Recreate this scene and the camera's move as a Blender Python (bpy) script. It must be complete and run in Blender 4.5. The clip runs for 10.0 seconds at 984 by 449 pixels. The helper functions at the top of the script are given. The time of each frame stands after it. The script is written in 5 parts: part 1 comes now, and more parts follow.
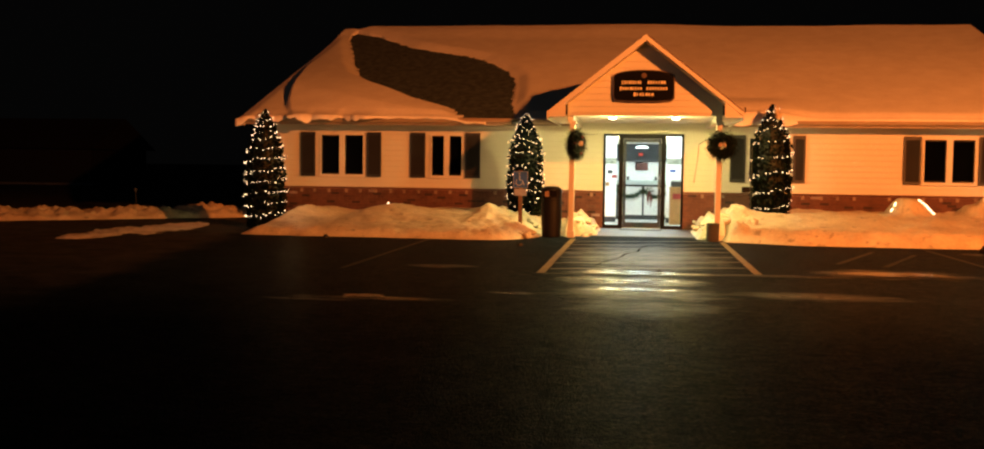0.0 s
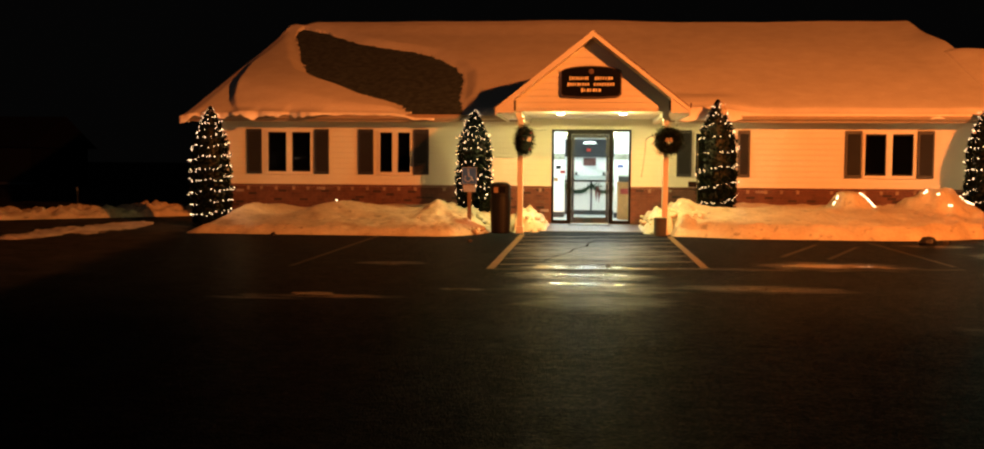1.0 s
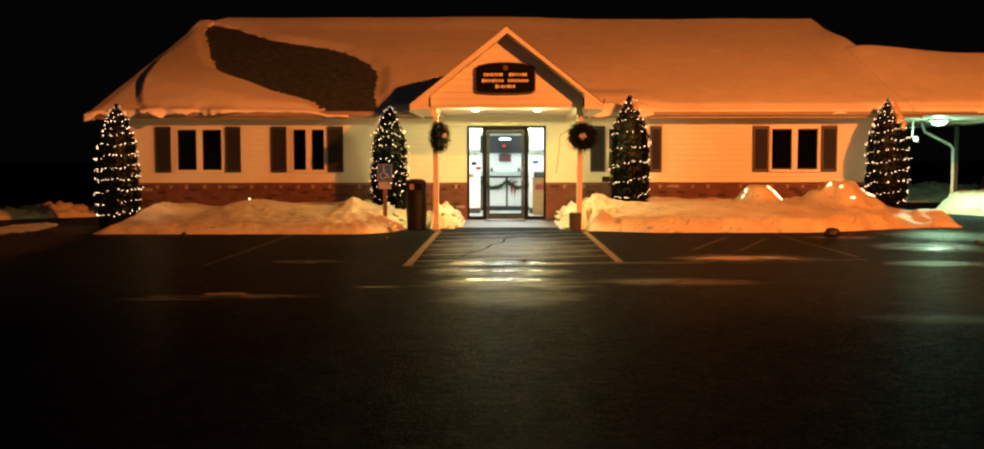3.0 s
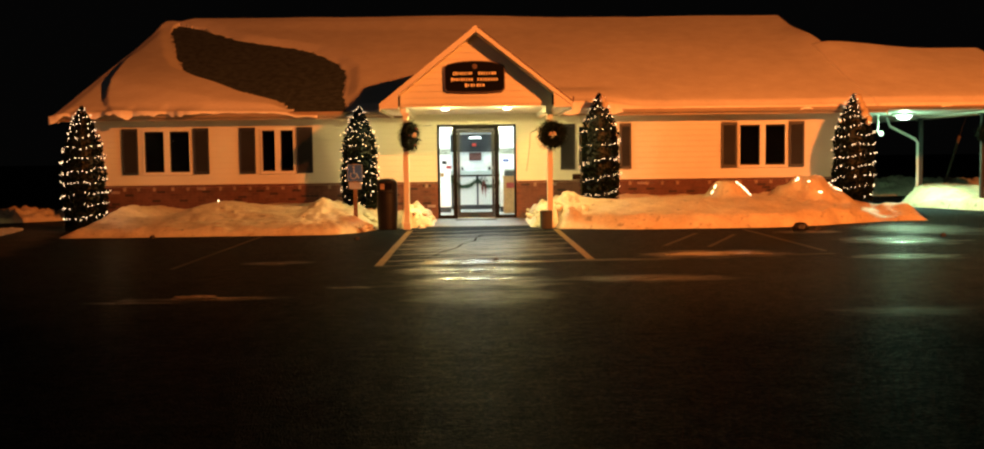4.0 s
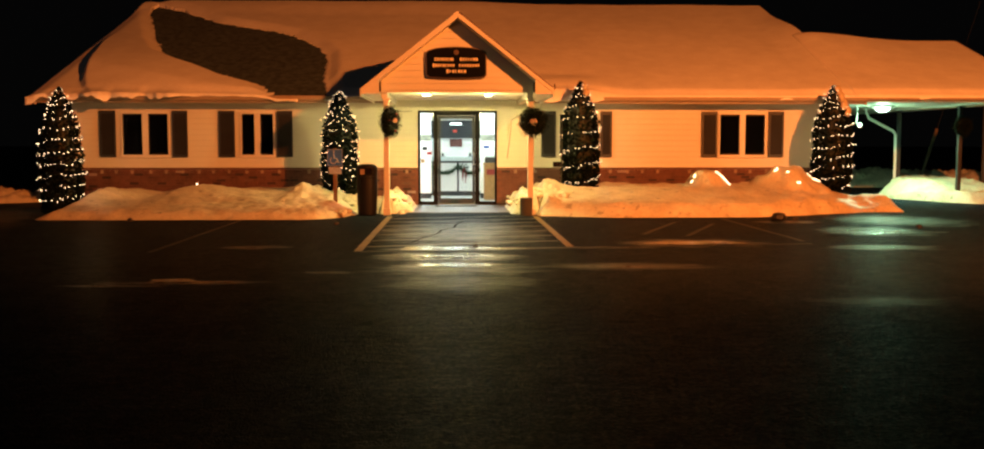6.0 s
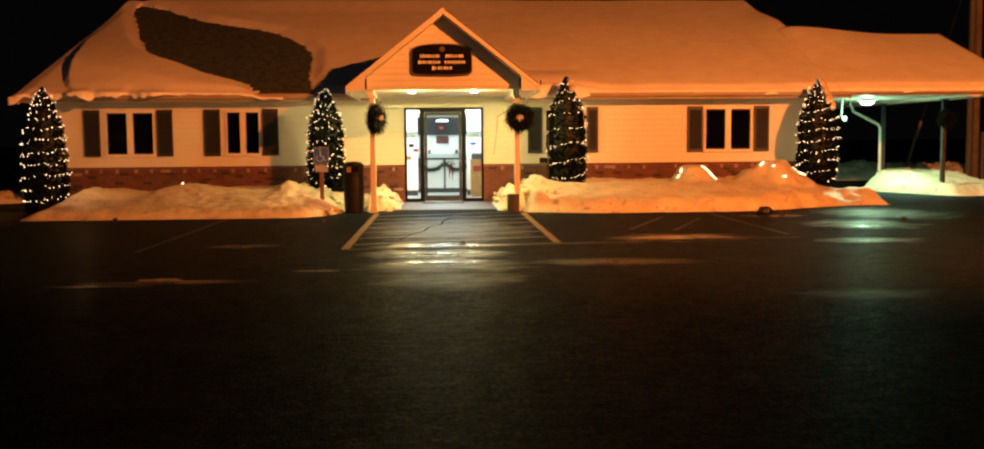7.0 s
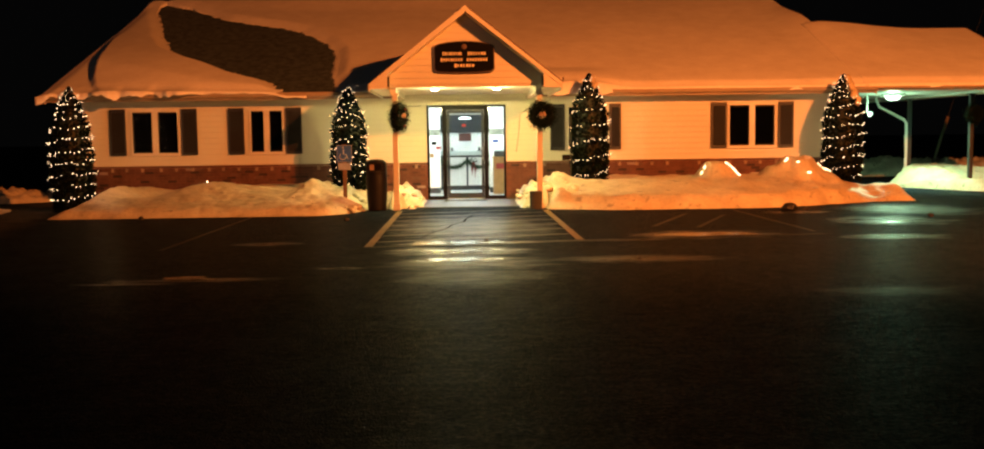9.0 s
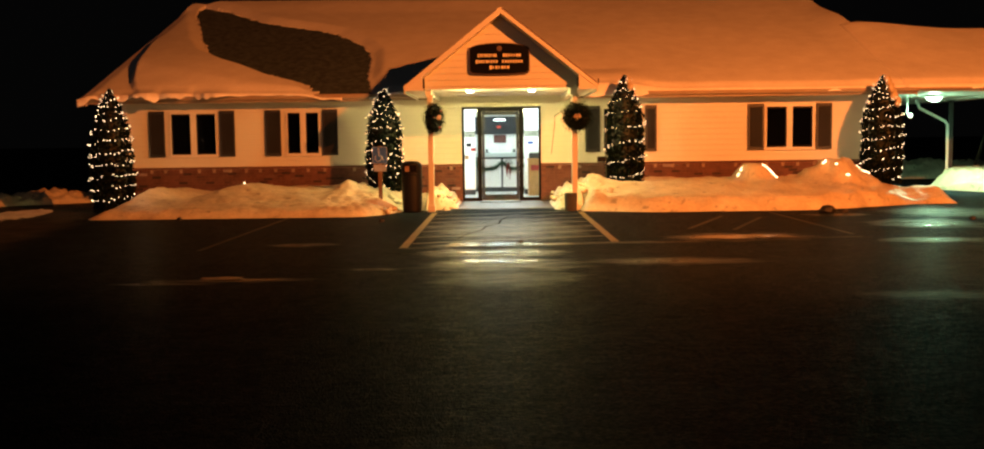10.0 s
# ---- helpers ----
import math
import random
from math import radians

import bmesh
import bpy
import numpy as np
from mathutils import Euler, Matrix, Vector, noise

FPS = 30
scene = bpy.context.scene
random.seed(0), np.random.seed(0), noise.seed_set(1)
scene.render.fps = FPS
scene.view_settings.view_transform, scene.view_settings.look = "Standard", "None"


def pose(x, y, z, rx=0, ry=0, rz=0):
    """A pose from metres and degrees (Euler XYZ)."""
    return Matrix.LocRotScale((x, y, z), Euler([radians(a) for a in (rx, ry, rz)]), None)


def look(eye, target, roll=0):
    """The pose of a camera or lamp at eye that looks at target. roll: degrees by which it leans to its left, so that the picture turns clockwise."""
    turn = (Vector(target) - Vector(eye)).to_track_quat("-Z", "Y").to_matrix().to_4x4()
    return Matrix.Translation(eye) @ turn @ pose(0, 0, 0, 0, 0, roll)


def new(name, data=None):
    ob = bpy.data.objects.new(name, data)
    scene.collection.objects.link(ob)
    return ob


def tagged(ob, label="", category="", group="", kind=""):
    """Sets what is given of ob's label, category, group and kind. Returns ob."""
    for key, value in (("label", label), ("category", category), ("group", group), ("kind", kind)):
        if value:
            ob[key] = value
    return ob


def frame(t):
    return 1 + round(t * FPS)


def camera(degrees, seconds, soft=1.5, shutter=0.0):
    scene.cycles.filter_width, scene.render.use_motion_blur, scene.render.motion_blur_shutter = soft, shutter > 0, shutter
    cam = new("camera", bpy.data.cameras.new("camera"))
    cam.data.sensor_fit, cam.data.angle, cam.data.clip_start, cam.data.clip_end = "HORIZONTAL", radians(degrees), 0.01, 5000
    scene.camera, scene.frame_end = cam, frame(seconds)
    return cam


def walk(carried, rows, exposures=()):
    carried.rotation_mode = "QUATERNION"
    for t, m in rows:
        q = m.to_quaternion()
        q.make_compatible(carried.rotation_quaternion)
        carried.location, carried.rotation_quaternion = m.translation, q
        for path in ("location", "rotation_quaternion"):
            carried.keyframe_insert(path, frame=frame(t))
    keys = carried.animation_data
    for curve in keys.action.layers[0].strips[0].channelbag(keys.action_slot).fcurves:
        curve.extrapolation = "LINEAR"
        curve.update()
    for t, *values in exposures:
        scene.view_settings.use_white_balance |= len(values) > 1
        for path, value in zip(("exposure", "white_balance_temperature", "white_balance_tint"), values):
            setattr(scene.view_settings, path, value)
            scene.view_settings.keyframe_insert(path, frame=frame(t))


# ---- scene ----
cam = camera(51.90, 10.0, soft=2.0)
EYE = (0.0, 0.0, 1.40)
# seconds, yaw, pitch, roll: the camera stands still and turns
TURNS = [
    (0.0, 8.35, -3.25, -0.73),
    (0.5, 7.17, -3.35, -0.26),
    (1.0, 5.45, -3.44, -0.38),
    (1.5, 4.23, -3.56, -0.12),
    (2.0, 2.98, -3.53, -0.17),
    (2.5, 1.80, -3.58, -0.15),
    (4.0, -1.00, -3.71, 0.72),
    (4.5, -1.30, -3.80, 0.82),
    (5.0, -1.39, -4.02, 0.60),
    (5.5, -1.54, -4.27, 0.26),
    (6.0, -2.09, -4.47, -0.02),
    (7.5, -3.04, -4.70, 0.64),
    (8.0, -3.01, -4.73, 0.71),
    (8.5, -2.60, -4.81, 0.76),
    (9.0, -1.58, -4.81, 0.75),
    (9.5, -0.58, -4.68, 0.92),
    (10.0, 0.39, -4.69, 0.73),
]
walk(cam, [(t, pose(*EYE, 90 + pitch, roll, yaw)) for t, yaw, pitch, roll in TURNS])

# ---- night sky ----
world = bpy.data.worlds.new("night")
scene.world = world
world.use_nodes = True
world.node_tree.nodes["Background"].inputs["Color"].default_value = (0.95, 0.92, 0.9, 1)
world.node_tree.nodes["Background"].inputs["Strength"].default_value = 0.0014


# ---- lamps ----
def lamp(name, kind, m, watts, colour, **values):
    data = bpy.data.lights.new(name, kind)
    data.energy, data.color = watts, colour
    if "size" in values:
        data.shape, data.size = values.get("shape", "DISK"), values["size"]
        data.size_y = values.get("size_y", values["size"])
    if "radius" in values:
        data.shadow_soft_size = values["radius"]
    if "cone" in values:
        data.spot_size, data.spot_blend = radians(values["cone"]), values["blend"]
    ob = new(name, data)
    ob.matrix_world = m
    return ob


SODIUM = (1.0, 0.233, 0.036)
FLOOD = (8.7, 4.8, 6.7)
lamp("sodium_floodlight", "SPOT", look(FLOOD, (4.6, 24.0, 8.2)), 22600, SODIUM, radius=0.12, cone=140, blend=0.85)
# unseen neutral fill lamp added behind the camera to lift the black shadows
lamp("fill_lamp", "POINT", pose(-6.0, -45.0, 11.0), 1700, (0.95, 0.92, 0.90), radius=0.3)
PORCH_LIGHTS = ((-0.58, 20.75), (0.68, 20.75))
for lx, ly in PORCH_LIGHTS:
    lamp("porch_light_bulb", "SPOT", pose(lx, ly, 2.38), 230, (1.0, 0.78, 0.25), radius=0.05, cone=178, blend=0.02)
    lamp("porch_light_spill", "POINT", pose(lx, ly, 2.20), 30, (1.0, 0.78, 0.25), radius=0.05)
CANOPY_LIGHT = (10.75, 25.2)
lamp("canopy_light_bulb", "POINT", pose(*CANOPY_LIGHT, 2.14), 52, (0.48, 1.0, 0.58), radius=0.1)
lamp("canopy_light_beam", "AREA", pose(*CANOPY_LIGHT, 2.18), 200, (0.48, 1.0, 0.58), size=0.25)
for lx, ly in ((-0.9, 25.4), (0.9, 25.4), (0.0, 28.4)):
    lamp("lobby_light_beam", "AREA", pose(lx, ly, 2.44), 56 if ly < 27 else 120, (0.84, 1.0, 0.99), size=0.55, size_y=1.1, shape="RECTANGLE")


# ---- materials ----
def material(name, colour, rough=0.6, metal=0.0, vary=0.12, scale=3.0, fine=40.0, bump=0.15, emit=None, strength=0.0, spread=None, dark=None, gloss=0.5):
    """Base colour with variation at two scales, relief from the finer one; spread: colours picked per piece."""
    mat = bpy.data.materials.new(name)
    mat.use_nodes = True
    tree, nodes, link = mat.node_tree, mat.node_tree.nodes, mat.node_tree.links.new
    bsdf = nodes["Principled BSDF"]
    bsdf.inputs["Roughness"].default_value, bsdf.inputs["Metallic"].default_value = rough, metal
    bsdf.inputs["Specular IOR Level"].default_value = gloss
    coords = nodes.new("ShaderNodeTexCoord")
    geo = nodes.new("ShaderNodeNewGeometry")
    big, small = nodes.new("ShaderNodeTexNoise"), nodes.new("ShaderNodeTexNoise")
    for node, size in ((big, scale), (small, fine)):
        node.inputs["Scale"].default_value = size
        node.inputs["Detail"].default_value = 5
        link(geo.outputs["Position"], node.inputs["Vector"])
    ramp = nodes.new("ShaderNodeValToRGB")
    ramp.color_ramp.elements[0].position, ramp.color_ramp.elements[1].position = 0.3, 0.7
    low = dark or [v * (1 - vary * 1.6) for v in colour]
    high = [min(1, v * (1 + vary)) for v in colour]
    ramp.color_ramp.elements[0].color, ramp.color_ramp.elements[1].color = (*low, 1), (*high, 1)
    mixed = nodes.new("ShaderNodeMath")
    mixed.operation = "MULTIPLY_ADD"
    mixed.inputs[1].default_value = 0.35
    link(small.outputs["Fac"], mixed.inputs[0])
    shift = nodes.new("ShaderNodeMath")
    shift.operation = "MULTIPLY"
    shift.inputs[1].default_value = 0.65
    link(big.outputs["Fac"], shift.inputs[0])
    link(shift.outputs[0], mixed.inputs[2])
    link(mixed.outputs[0], ramp.inputs["Fac"])
    out = ramp.outputs["Color"]
    if spread:
        info = nodes.new("ShaderNodeObjectInfo")
        add = nodes.new("ShaderNodeMath")
        add.operation = "ADD"
        link(info.outputs["Random"], add.inputs[0])
        link(geo.outputs["Random Per Island"], add.inputs[1])
        wrap = nodes.new("ShaderNodeMath")
        wrap.operation = "FRACT"
        link(add.outputs[0], wrap.inputs[0])
        pick = nodes.new("ShaderNodeValToRGB")
        pick.color_ramp.interpolation = "CONSTANT"
        while len(pick.color_ramp.elements) < len(spread):
            pick.color_ramp.elements.new(0.5)
        for element, (place, tone) in zip(pick.color_ramp.elements, spread):
            element.position, element.color = place, (*tone, 1)
        link(wrap.outputs[0], pick.inputs["Fac"])
        blend = nodes.new("ShaderNodeMix")
        blend.data_type, blend.blend_type = "RGBA", "MULTIPLY"
        blend.inputs[0].default_value = 1.0
        link(out, blend.inputs[6])
        link(pick.outputs["Color"], blend.inputs[7])
        out = blend.outputs[2]
    link(out, bsdf.inputs["Base Color"])
    if bump:
        relief = nodes.new("ShaderNodeBump")
        relief.inputs["Strength"].default_value = bump
        relief.inputs["Distance"].default_value = 0.02
        link(small.outputs["Fac"], relief.inputs["Height"])
        link(relief.outputs["Normal"], bsdf.inputs["Normal"])
    if emit:
        bsdf.inputs["Emission Color"].default_value = (*emit, 1)
        bsdf.inputs["Emission Strength"].default_value = strength
    return mat


def glass_material(name, rough, index, tint=(0.95, 0.98, 0.97)):
    mat = bpy.data.materials.new(name)
    mat.use_nodes = True
    bsdf = mat.node_tree.nodes["Principled BSDF"]
    bsdf.inputs["Base Color"].default_value = (*tint, 1)
    bsdf.inputs["Transmission Weight"].default_value = 1.0
    bsdf.inputs["Roughness"].default_value = rough
    bsdf.inputs["IOR"].default_value = index
    return mat


WET_PLACES = [  # x, y, half widths, wetness
    (-0.05, 13.70, 0.95, 0.30, 1.0), (-0.1, 12.7, 0.9, 0.55, 0.85), (-0.08, 11.75, 0.72, 0.36, 1.0), (0.0, 11.4, 1.0, 0.6, 0.22), (0.05, 10.3, 0.8, 0.7, 0.10),
    (0.1, 16.4, 1.3, 2.6, 0.34), (3.45, 14.40, 1.0, 0.62, 1.0), (2.0, 13.8, 0.9, 0.14, 0.7), (1.95, 11.62, 1.0, 0.34, 0.55),
    (6.9, 16.3, 0.9, 0.9, 0.75), (5.9, 13.7, 0.7, 0.40, 0.65), (8.3, 18.6, 1.2, 1.4, 0.5), (3.9, 8.9, 0.7, 0.30, 0.07), (-2.75, 10.35, 0.8, 0.16, 0.8),
    (-3.4, 10.15, 0.6, 0.08, 0.6), (-2.75, 13.95, 0.5, 0.25, 0.5), (-1.38, 11.15, 0.25, 0.08, 0.7), (6.1, 18.3, 0.6, 0.35, 0.6)]


def asphalt_material(name):
    """Wet asphalt: coarse grain, a film of water whose smoothness varies from damp to standing puddle."""
    mat = bpy.data.materials.new(name)
    mat.use_nodes = True
    nodes, link = mat.node_tree.nodes, mat.node_tree.links.new
    bsdf = nodes["Principled BSDF"]
    geo = nodes.new("ShaderNodeNewGeometry")

    def noisy(size, detail=4, stretch=None):
        node = nodes.new("ShaderNodeTexNoise")
        node.inputs["Scale"].default_value, node.inputs["Detail"].default_value = size, detail
        if stretch:
            mapping = nodes.new("ShaderNodeMapping")
            mapping.inputs["Scale"].default_value = stretch
            link(geo.outputs["Position"], mapping.inputs["Vector"])
            link(mapping.outputs["Vector"], node.inputs["Vector"])
        else:
            link(geo.outputs["Position"], node.inputs["Vector"])
        return node.outputs["Fac"]

    def pebbles(size):
        node = nodes.new("ShaderNodeTexVoronoi")
        node.inputs["Scale"].default_value = size
        link(geo.outputs["Position"], node.inputs["Vector"])
        return node.outputs["Distance"]

    def ramp(source, stops):
        node = nodes.new("ShaderNodeValToRGB")
        while len(node.color_ramp.elements) < len(stops):
            node.color_ramp.elements.new(0.5)
        for element, (place, tone) in zip(node.color_ramp.elements, stops):
            element.position, element.color = place, (*tone, 1) if isinstance(tone, tuple) else (tone, tone, tone, 1)
        link(source, node.inputs["Fac"])
        return node.outputs["Color"]

    grain, wear, bands = pebbles(85), noisy(1.6, 5), noisy(9, 6, (0.7, 1.2, 1))
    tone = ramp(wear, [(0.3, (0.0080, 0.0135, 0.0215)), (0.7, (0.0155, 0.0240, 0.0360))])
    # towards the driveway the asphalt is paler, with a ragged edge
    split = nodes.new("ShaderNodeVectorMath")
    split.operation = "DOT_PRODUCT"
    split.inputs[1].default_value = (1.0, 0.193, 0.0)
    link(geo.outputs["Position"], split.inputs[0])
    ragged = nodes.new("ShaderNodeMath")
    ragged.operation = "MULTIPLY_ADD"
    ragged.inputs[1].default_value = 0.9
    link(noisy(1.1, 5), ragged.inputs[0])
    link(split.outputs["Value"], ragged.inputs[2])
    paler = nodes.new("ShaderNodeMapRange")
    paler.interpolation_type = "SMOOTHSTEP"
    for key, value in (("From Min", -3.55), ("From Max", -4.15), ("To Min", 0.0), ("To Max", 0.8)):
        paler.inputs[key].default_value = value
    link(ragged.outputs[0], paler.inputs["Value"])
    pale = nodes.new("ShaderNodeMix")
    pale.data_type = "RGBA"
    link(paler.outputs["Result"], pale.inputs[0])
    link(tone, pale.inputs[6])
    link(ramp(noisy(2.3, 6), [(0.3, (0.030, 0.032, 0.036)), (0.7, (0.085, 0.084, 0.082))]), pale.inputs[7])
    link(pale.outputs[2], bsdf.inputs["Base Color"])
    # wet places: soft-edged ovals, broken up by noise
    blur = nodes.new("ShaderNodeTexNoise")
    blur.inputs["Scale"].default_value, blur.inputs["Detail"].default_value = 2.6, 6
    stretch = nodes.new("ShaderNodeMapping")
    stretch.inputs["Scale"].default_value = (0.8, 1.6, 1)
    link(geo.outputs["Position"], stretch.inputs["Vector"])
    link(stretch.outputs["Vector"], blur.inputs["Vector"])
    wet = None
    for x, y, rx, ry, amount in WET_PLACES:
        shift = nodes.new("ShaderNodeMapping")
        shift.inputs["Location"].default_value = (-x / rx, -y / ry, 0)
        shift.inputs["Scale"].default_value = (1 / rx, 1 / ry, 1)
        link(geo.outputs["Position"], shift.inputs["Vector"])
        far = nodes.new("ShaderNodeVectorMath")
        far.operation = "LENGTH"
        link(shift.outputs["Vector"], far.inputs[0])
        rough_edge = nodes.new("ShaderNodeMath")
        rough_edge.operation = "MULTIPLY_ADD"
        rough_edge.inputs[1].default_value = 1.7
        link(blur.outputs["Fac"], rough_edge.inputs[0])
        link(far.outputs["Value"], rough_edge.inputs[2])
        soft = nodes.new("ShaderNodeMapRange")
        soft.interpolation_type = "SMOOTHSTEP"
        for key, value in (("From Min", 2.0), ("From Max", 0.95), ("To Min", 0.0), ("To Max", amount)):
            soft.inputs[key].default_value = value
        link(rough_edge.outputs[0], soft.inputs["Value"])
        if wet is None:
            wet = soft.outputs["Result"]
        else:
            top = nodes.new("ShaderNodeMath")
            top.operation = "MAXIMUM"
            link(wet, top.inputs[0])
            link(soft.outputs["Result"], top.inputs[1])
            wet = top.outputs[0]

    # the film of water is patchy
    film = nodes.new("ShaderNodeMath")
    film.operation = "MULTIPLY"
    link(wet, film.inputs[0])
    link(ramp(noisy(4.2, 6, (0.55, 1.5, 1)), [(0.36, 0.38), (0.60, 1.0)]), film.inputs[1])
    wet = film.outputs[0]

    def mixed(dry, soaked):
        node = nodes.new("ShaderNodeMix")
        link(wet, node.inputs[0])
        link(dry, node.inputs[2])
        node.inputs[3].default_value = soaked
        return node.outputs[0]

    link(mixed(ramp(bands, [(0.3, 0.36), (0.7, 0.44)]), 0.10), bsdf.inputs["Roughness"])
    # single stones catch the light: the sheen is broken up by grain
    glint = nodes.new("ShaderNodeMath")
    glint.operation = "MULTIPLY"
    link(ramp(bands, [(0.35, 1.0), (0.65, 0.45)]), glint.inputs[0])
    link(ramp(noisy(30, 2), [(0.40, 0.0011), (0.66, 0.0098)]), glint.inputs[1])
    link(mixed(glint.outputs[0], 0.55), bsdf.inputs["Specular IOR Level"])
    bsdf.inputs["IOR"].default_value = 1.33
    relief = nodes.new("ShaderNodeBump")
    relief.inputs["Distance"].default_value = 0.012
    relief.inputs["Strength"].default_value = 0.9
    lumps = nodes.new("ShaderNodeMath")
    lumps.operation = "MULTIPLY_ADD"
    lumps.inputs[1].default_value = 0.8
    link(noisy(26, 3), lumps.inputs[0])
    link(grain, lumps.inputs[2])
    link(lumps.outputs[0], relief.inputs["Height"])
    link(mixed(ramp(wear, [(0.3, 0.9), (0.7, 0.8)]), 0.07), relief.inputs["Strength"])
    link(relief.outputs["Normal"], bsdf.inputs["Normal"])
    return mat


def snow_material(name, colour, dirt, rough=0.55, bump=0.55, flecks=0.0):
    mat = material(name, colour, rough=rough, scale=2.2, fine=16.0, bump=bump, dark=dirt)
    if flecks:
        nodes, link = mat.node_tree.nodes, mat.node_tree.links.new
        bsdf = nodes["Principled BSDF"]
        spots = nodes.new("ShaderNodeTexNoise")
        spots.inputs["Scale"].default_value, spots.inputs["Detail"].default_value = 5.5, 3
        link(nodes["Geometry"].outputs["Position"], spots.inputs["Vector"])
        pick = nodes.new("ShaderNodeMapRange")
        for key, value in (("From Min", 0.62), ("From Max", 0.72), ("To Min", 0.0), ("To Max", flecks)):
            pick.inputs[key].default_value = value
        link(spots.outputs["Fac"], pick.inputs["Value"])
        stain = nodes.new("ShaderNodeMix")
        stain.data_type = "RGBA"
        clean = bsdf.inputs["Base Color"].links[0].from_socket
        link(pick.outputs["Result"], stain.inputs[0])
        link(clean, stain.inputs[6])
        stain.inputs[7].default_value = (0.10, 0.085, 0.06, 1)
        link(stain.outputs[2], bsdf.inputs["Base Color"])
    return mat


SNOW = snow_material("roof_snow", (0.90, 0.89, 0.88), (0.84, 0.82, 0.80), bump=0.18)
BANK = snow_material("ploughed_snow", (0.68, 0.61, 0.47), (0.44, 0.37, 0.27), bump=0.35, flecks=0.55)
ASPHALT = asphalt_material("damp_asphalt")
PUDDLE = material("standing_water", (0.010, 0.010, 0.011), rough=0.20, vary=0.1, scale=2.0, fine=9.0, bump=0.015)
SIDING = material("cream_vinyl_siding", (0.62, 0.61, 0.54), rough=0.5, vary=0.04, scale=1.2, fine=60, bump=0.05)
TRIM = material("white_trim_paint", (0.66, 0.64, 0.58), rough=0.45, vary=0.04, fine=50, bump=0.05)
SOFFIT = material("white_soffit_panel", (0.80, 0.79, 0.76), rough=0.5, vary=0.04, fine=30, bump=0.05)
SHUTTER = material("dark_brown_shutter", (0.021, 0.022, 0.026), rough=0.5, vary=0.2, fine=50, bump=0.1)
SHINGLE = material("asphalt_shingle", (0.085, 0.125, 0.150), dark=(0.009, 0.014, 0.018), rough=0.9, scale=6.0, fine=26.0, bump=0.6)
BRICK = material("red_brick", (0.122, 0.055, 0.044), rough=0.85, vary=0.3, scale=5, fine=50, bump=0.5,
                 spread=[(0.0, (1.0, 1.0, 1.0)), (0.30, (0.90, 0.88, 0.86)), (0.52, (1.06, 1.03, 1.0)), (0.82, (0.36, 0.42, 0.48)), (0.92, (1.10, 1.3, 1.4)), (0.972, (2.4, 4.2, 5.4))])
PALE_BRICK = material("pale_brick", (0.30, 0.22, 0.18), rough=0.85, vary=0.3, scale=5, fine=50, bump=0.4)
MORTAR = material("brick_mortar", (0.15, 0.062, 0.045), rough=0.9, vary=0.2, fine=60, bump=0.3)
BRONZE = material("dark_bronze_aluminium", (0.007, 0.006, 0.006), rough=0.45, vary=0.15, fine=60, bump=0.03, gloss=0.10)
SILVER = material("silver_aluminium", (0.45, 0.46, 0.46), rough=0.35, metal=0.6, vary=0.05, fine=60, bump=0.03)
GLASS = glass_material("clear_glass", 0.0, 1.45)
# tinted dark so that the rooms behind look unlit
DARKENED_GLASS = glass_material("dark_window_glass", 0.03, 1.30, (0.14, 0.17, 0.22))
# the canopy posts' shade is put into this dark colour
SHADED_POST = material("shade_dark_post", (0.030, 0.032, 0.034), rough=0.5, vary=0.2, fine=40, bump=0.08)
GUTTER = material("tan_gutter_enamel", (0.34, 0.27, 0.20), rough=0.45, vary=0.08, fine=50, bump=0.05)
# near-black, for the sheet that replaces the dark of the rooms
DARK_BACKING = material("dark_room_backing", (0.006, 0.007, 0.010), rough=0.8, vary=0.3, scale=2, fine=30, bump=0.1, gloss=0.05)
DRIP = material("brown_drip_edge_metal", (0.10, 0.06, 0.04), rough=0.45, vary=0.15, fine=50, bump=0.05)
WHITE_WALL = material("white_lobby_paint", (0.80, 0.81, 0.80), rough=0.6, vary=0.03, fine=40, bump=0.04)
LOBBY_FLOOR = material("grey_lobby_carpet", (0.30, 0.30, 0.29), rough=0.95, vary=0.2, fine=80, bump=0.3)
DARK_PANEL = material("dark_lobby_fascia", (0.035, 0.038, 0.042), rough=0.5, vary=0.1, bump=0.05)
WOOD = material("golden_oak", (0.36, 0.19, 0.065), rough=0.5, vary=0.2, scale=6, fine=45, bump=0.1)
RED = material("red_cloth", (0.28, 0.025, 0.02), rough=0.7, vary=0.2, bump=0.2)
TEAL = material("pale_laminate", (0.50, 0.58, 0.58), rough=0.35, vary=0.04, bump=0.03)
GARLAND = material("green_garland", (0.05, 0.10, 0.05), rough=0.8, vary=0.3, fine=60, bump=0.4)
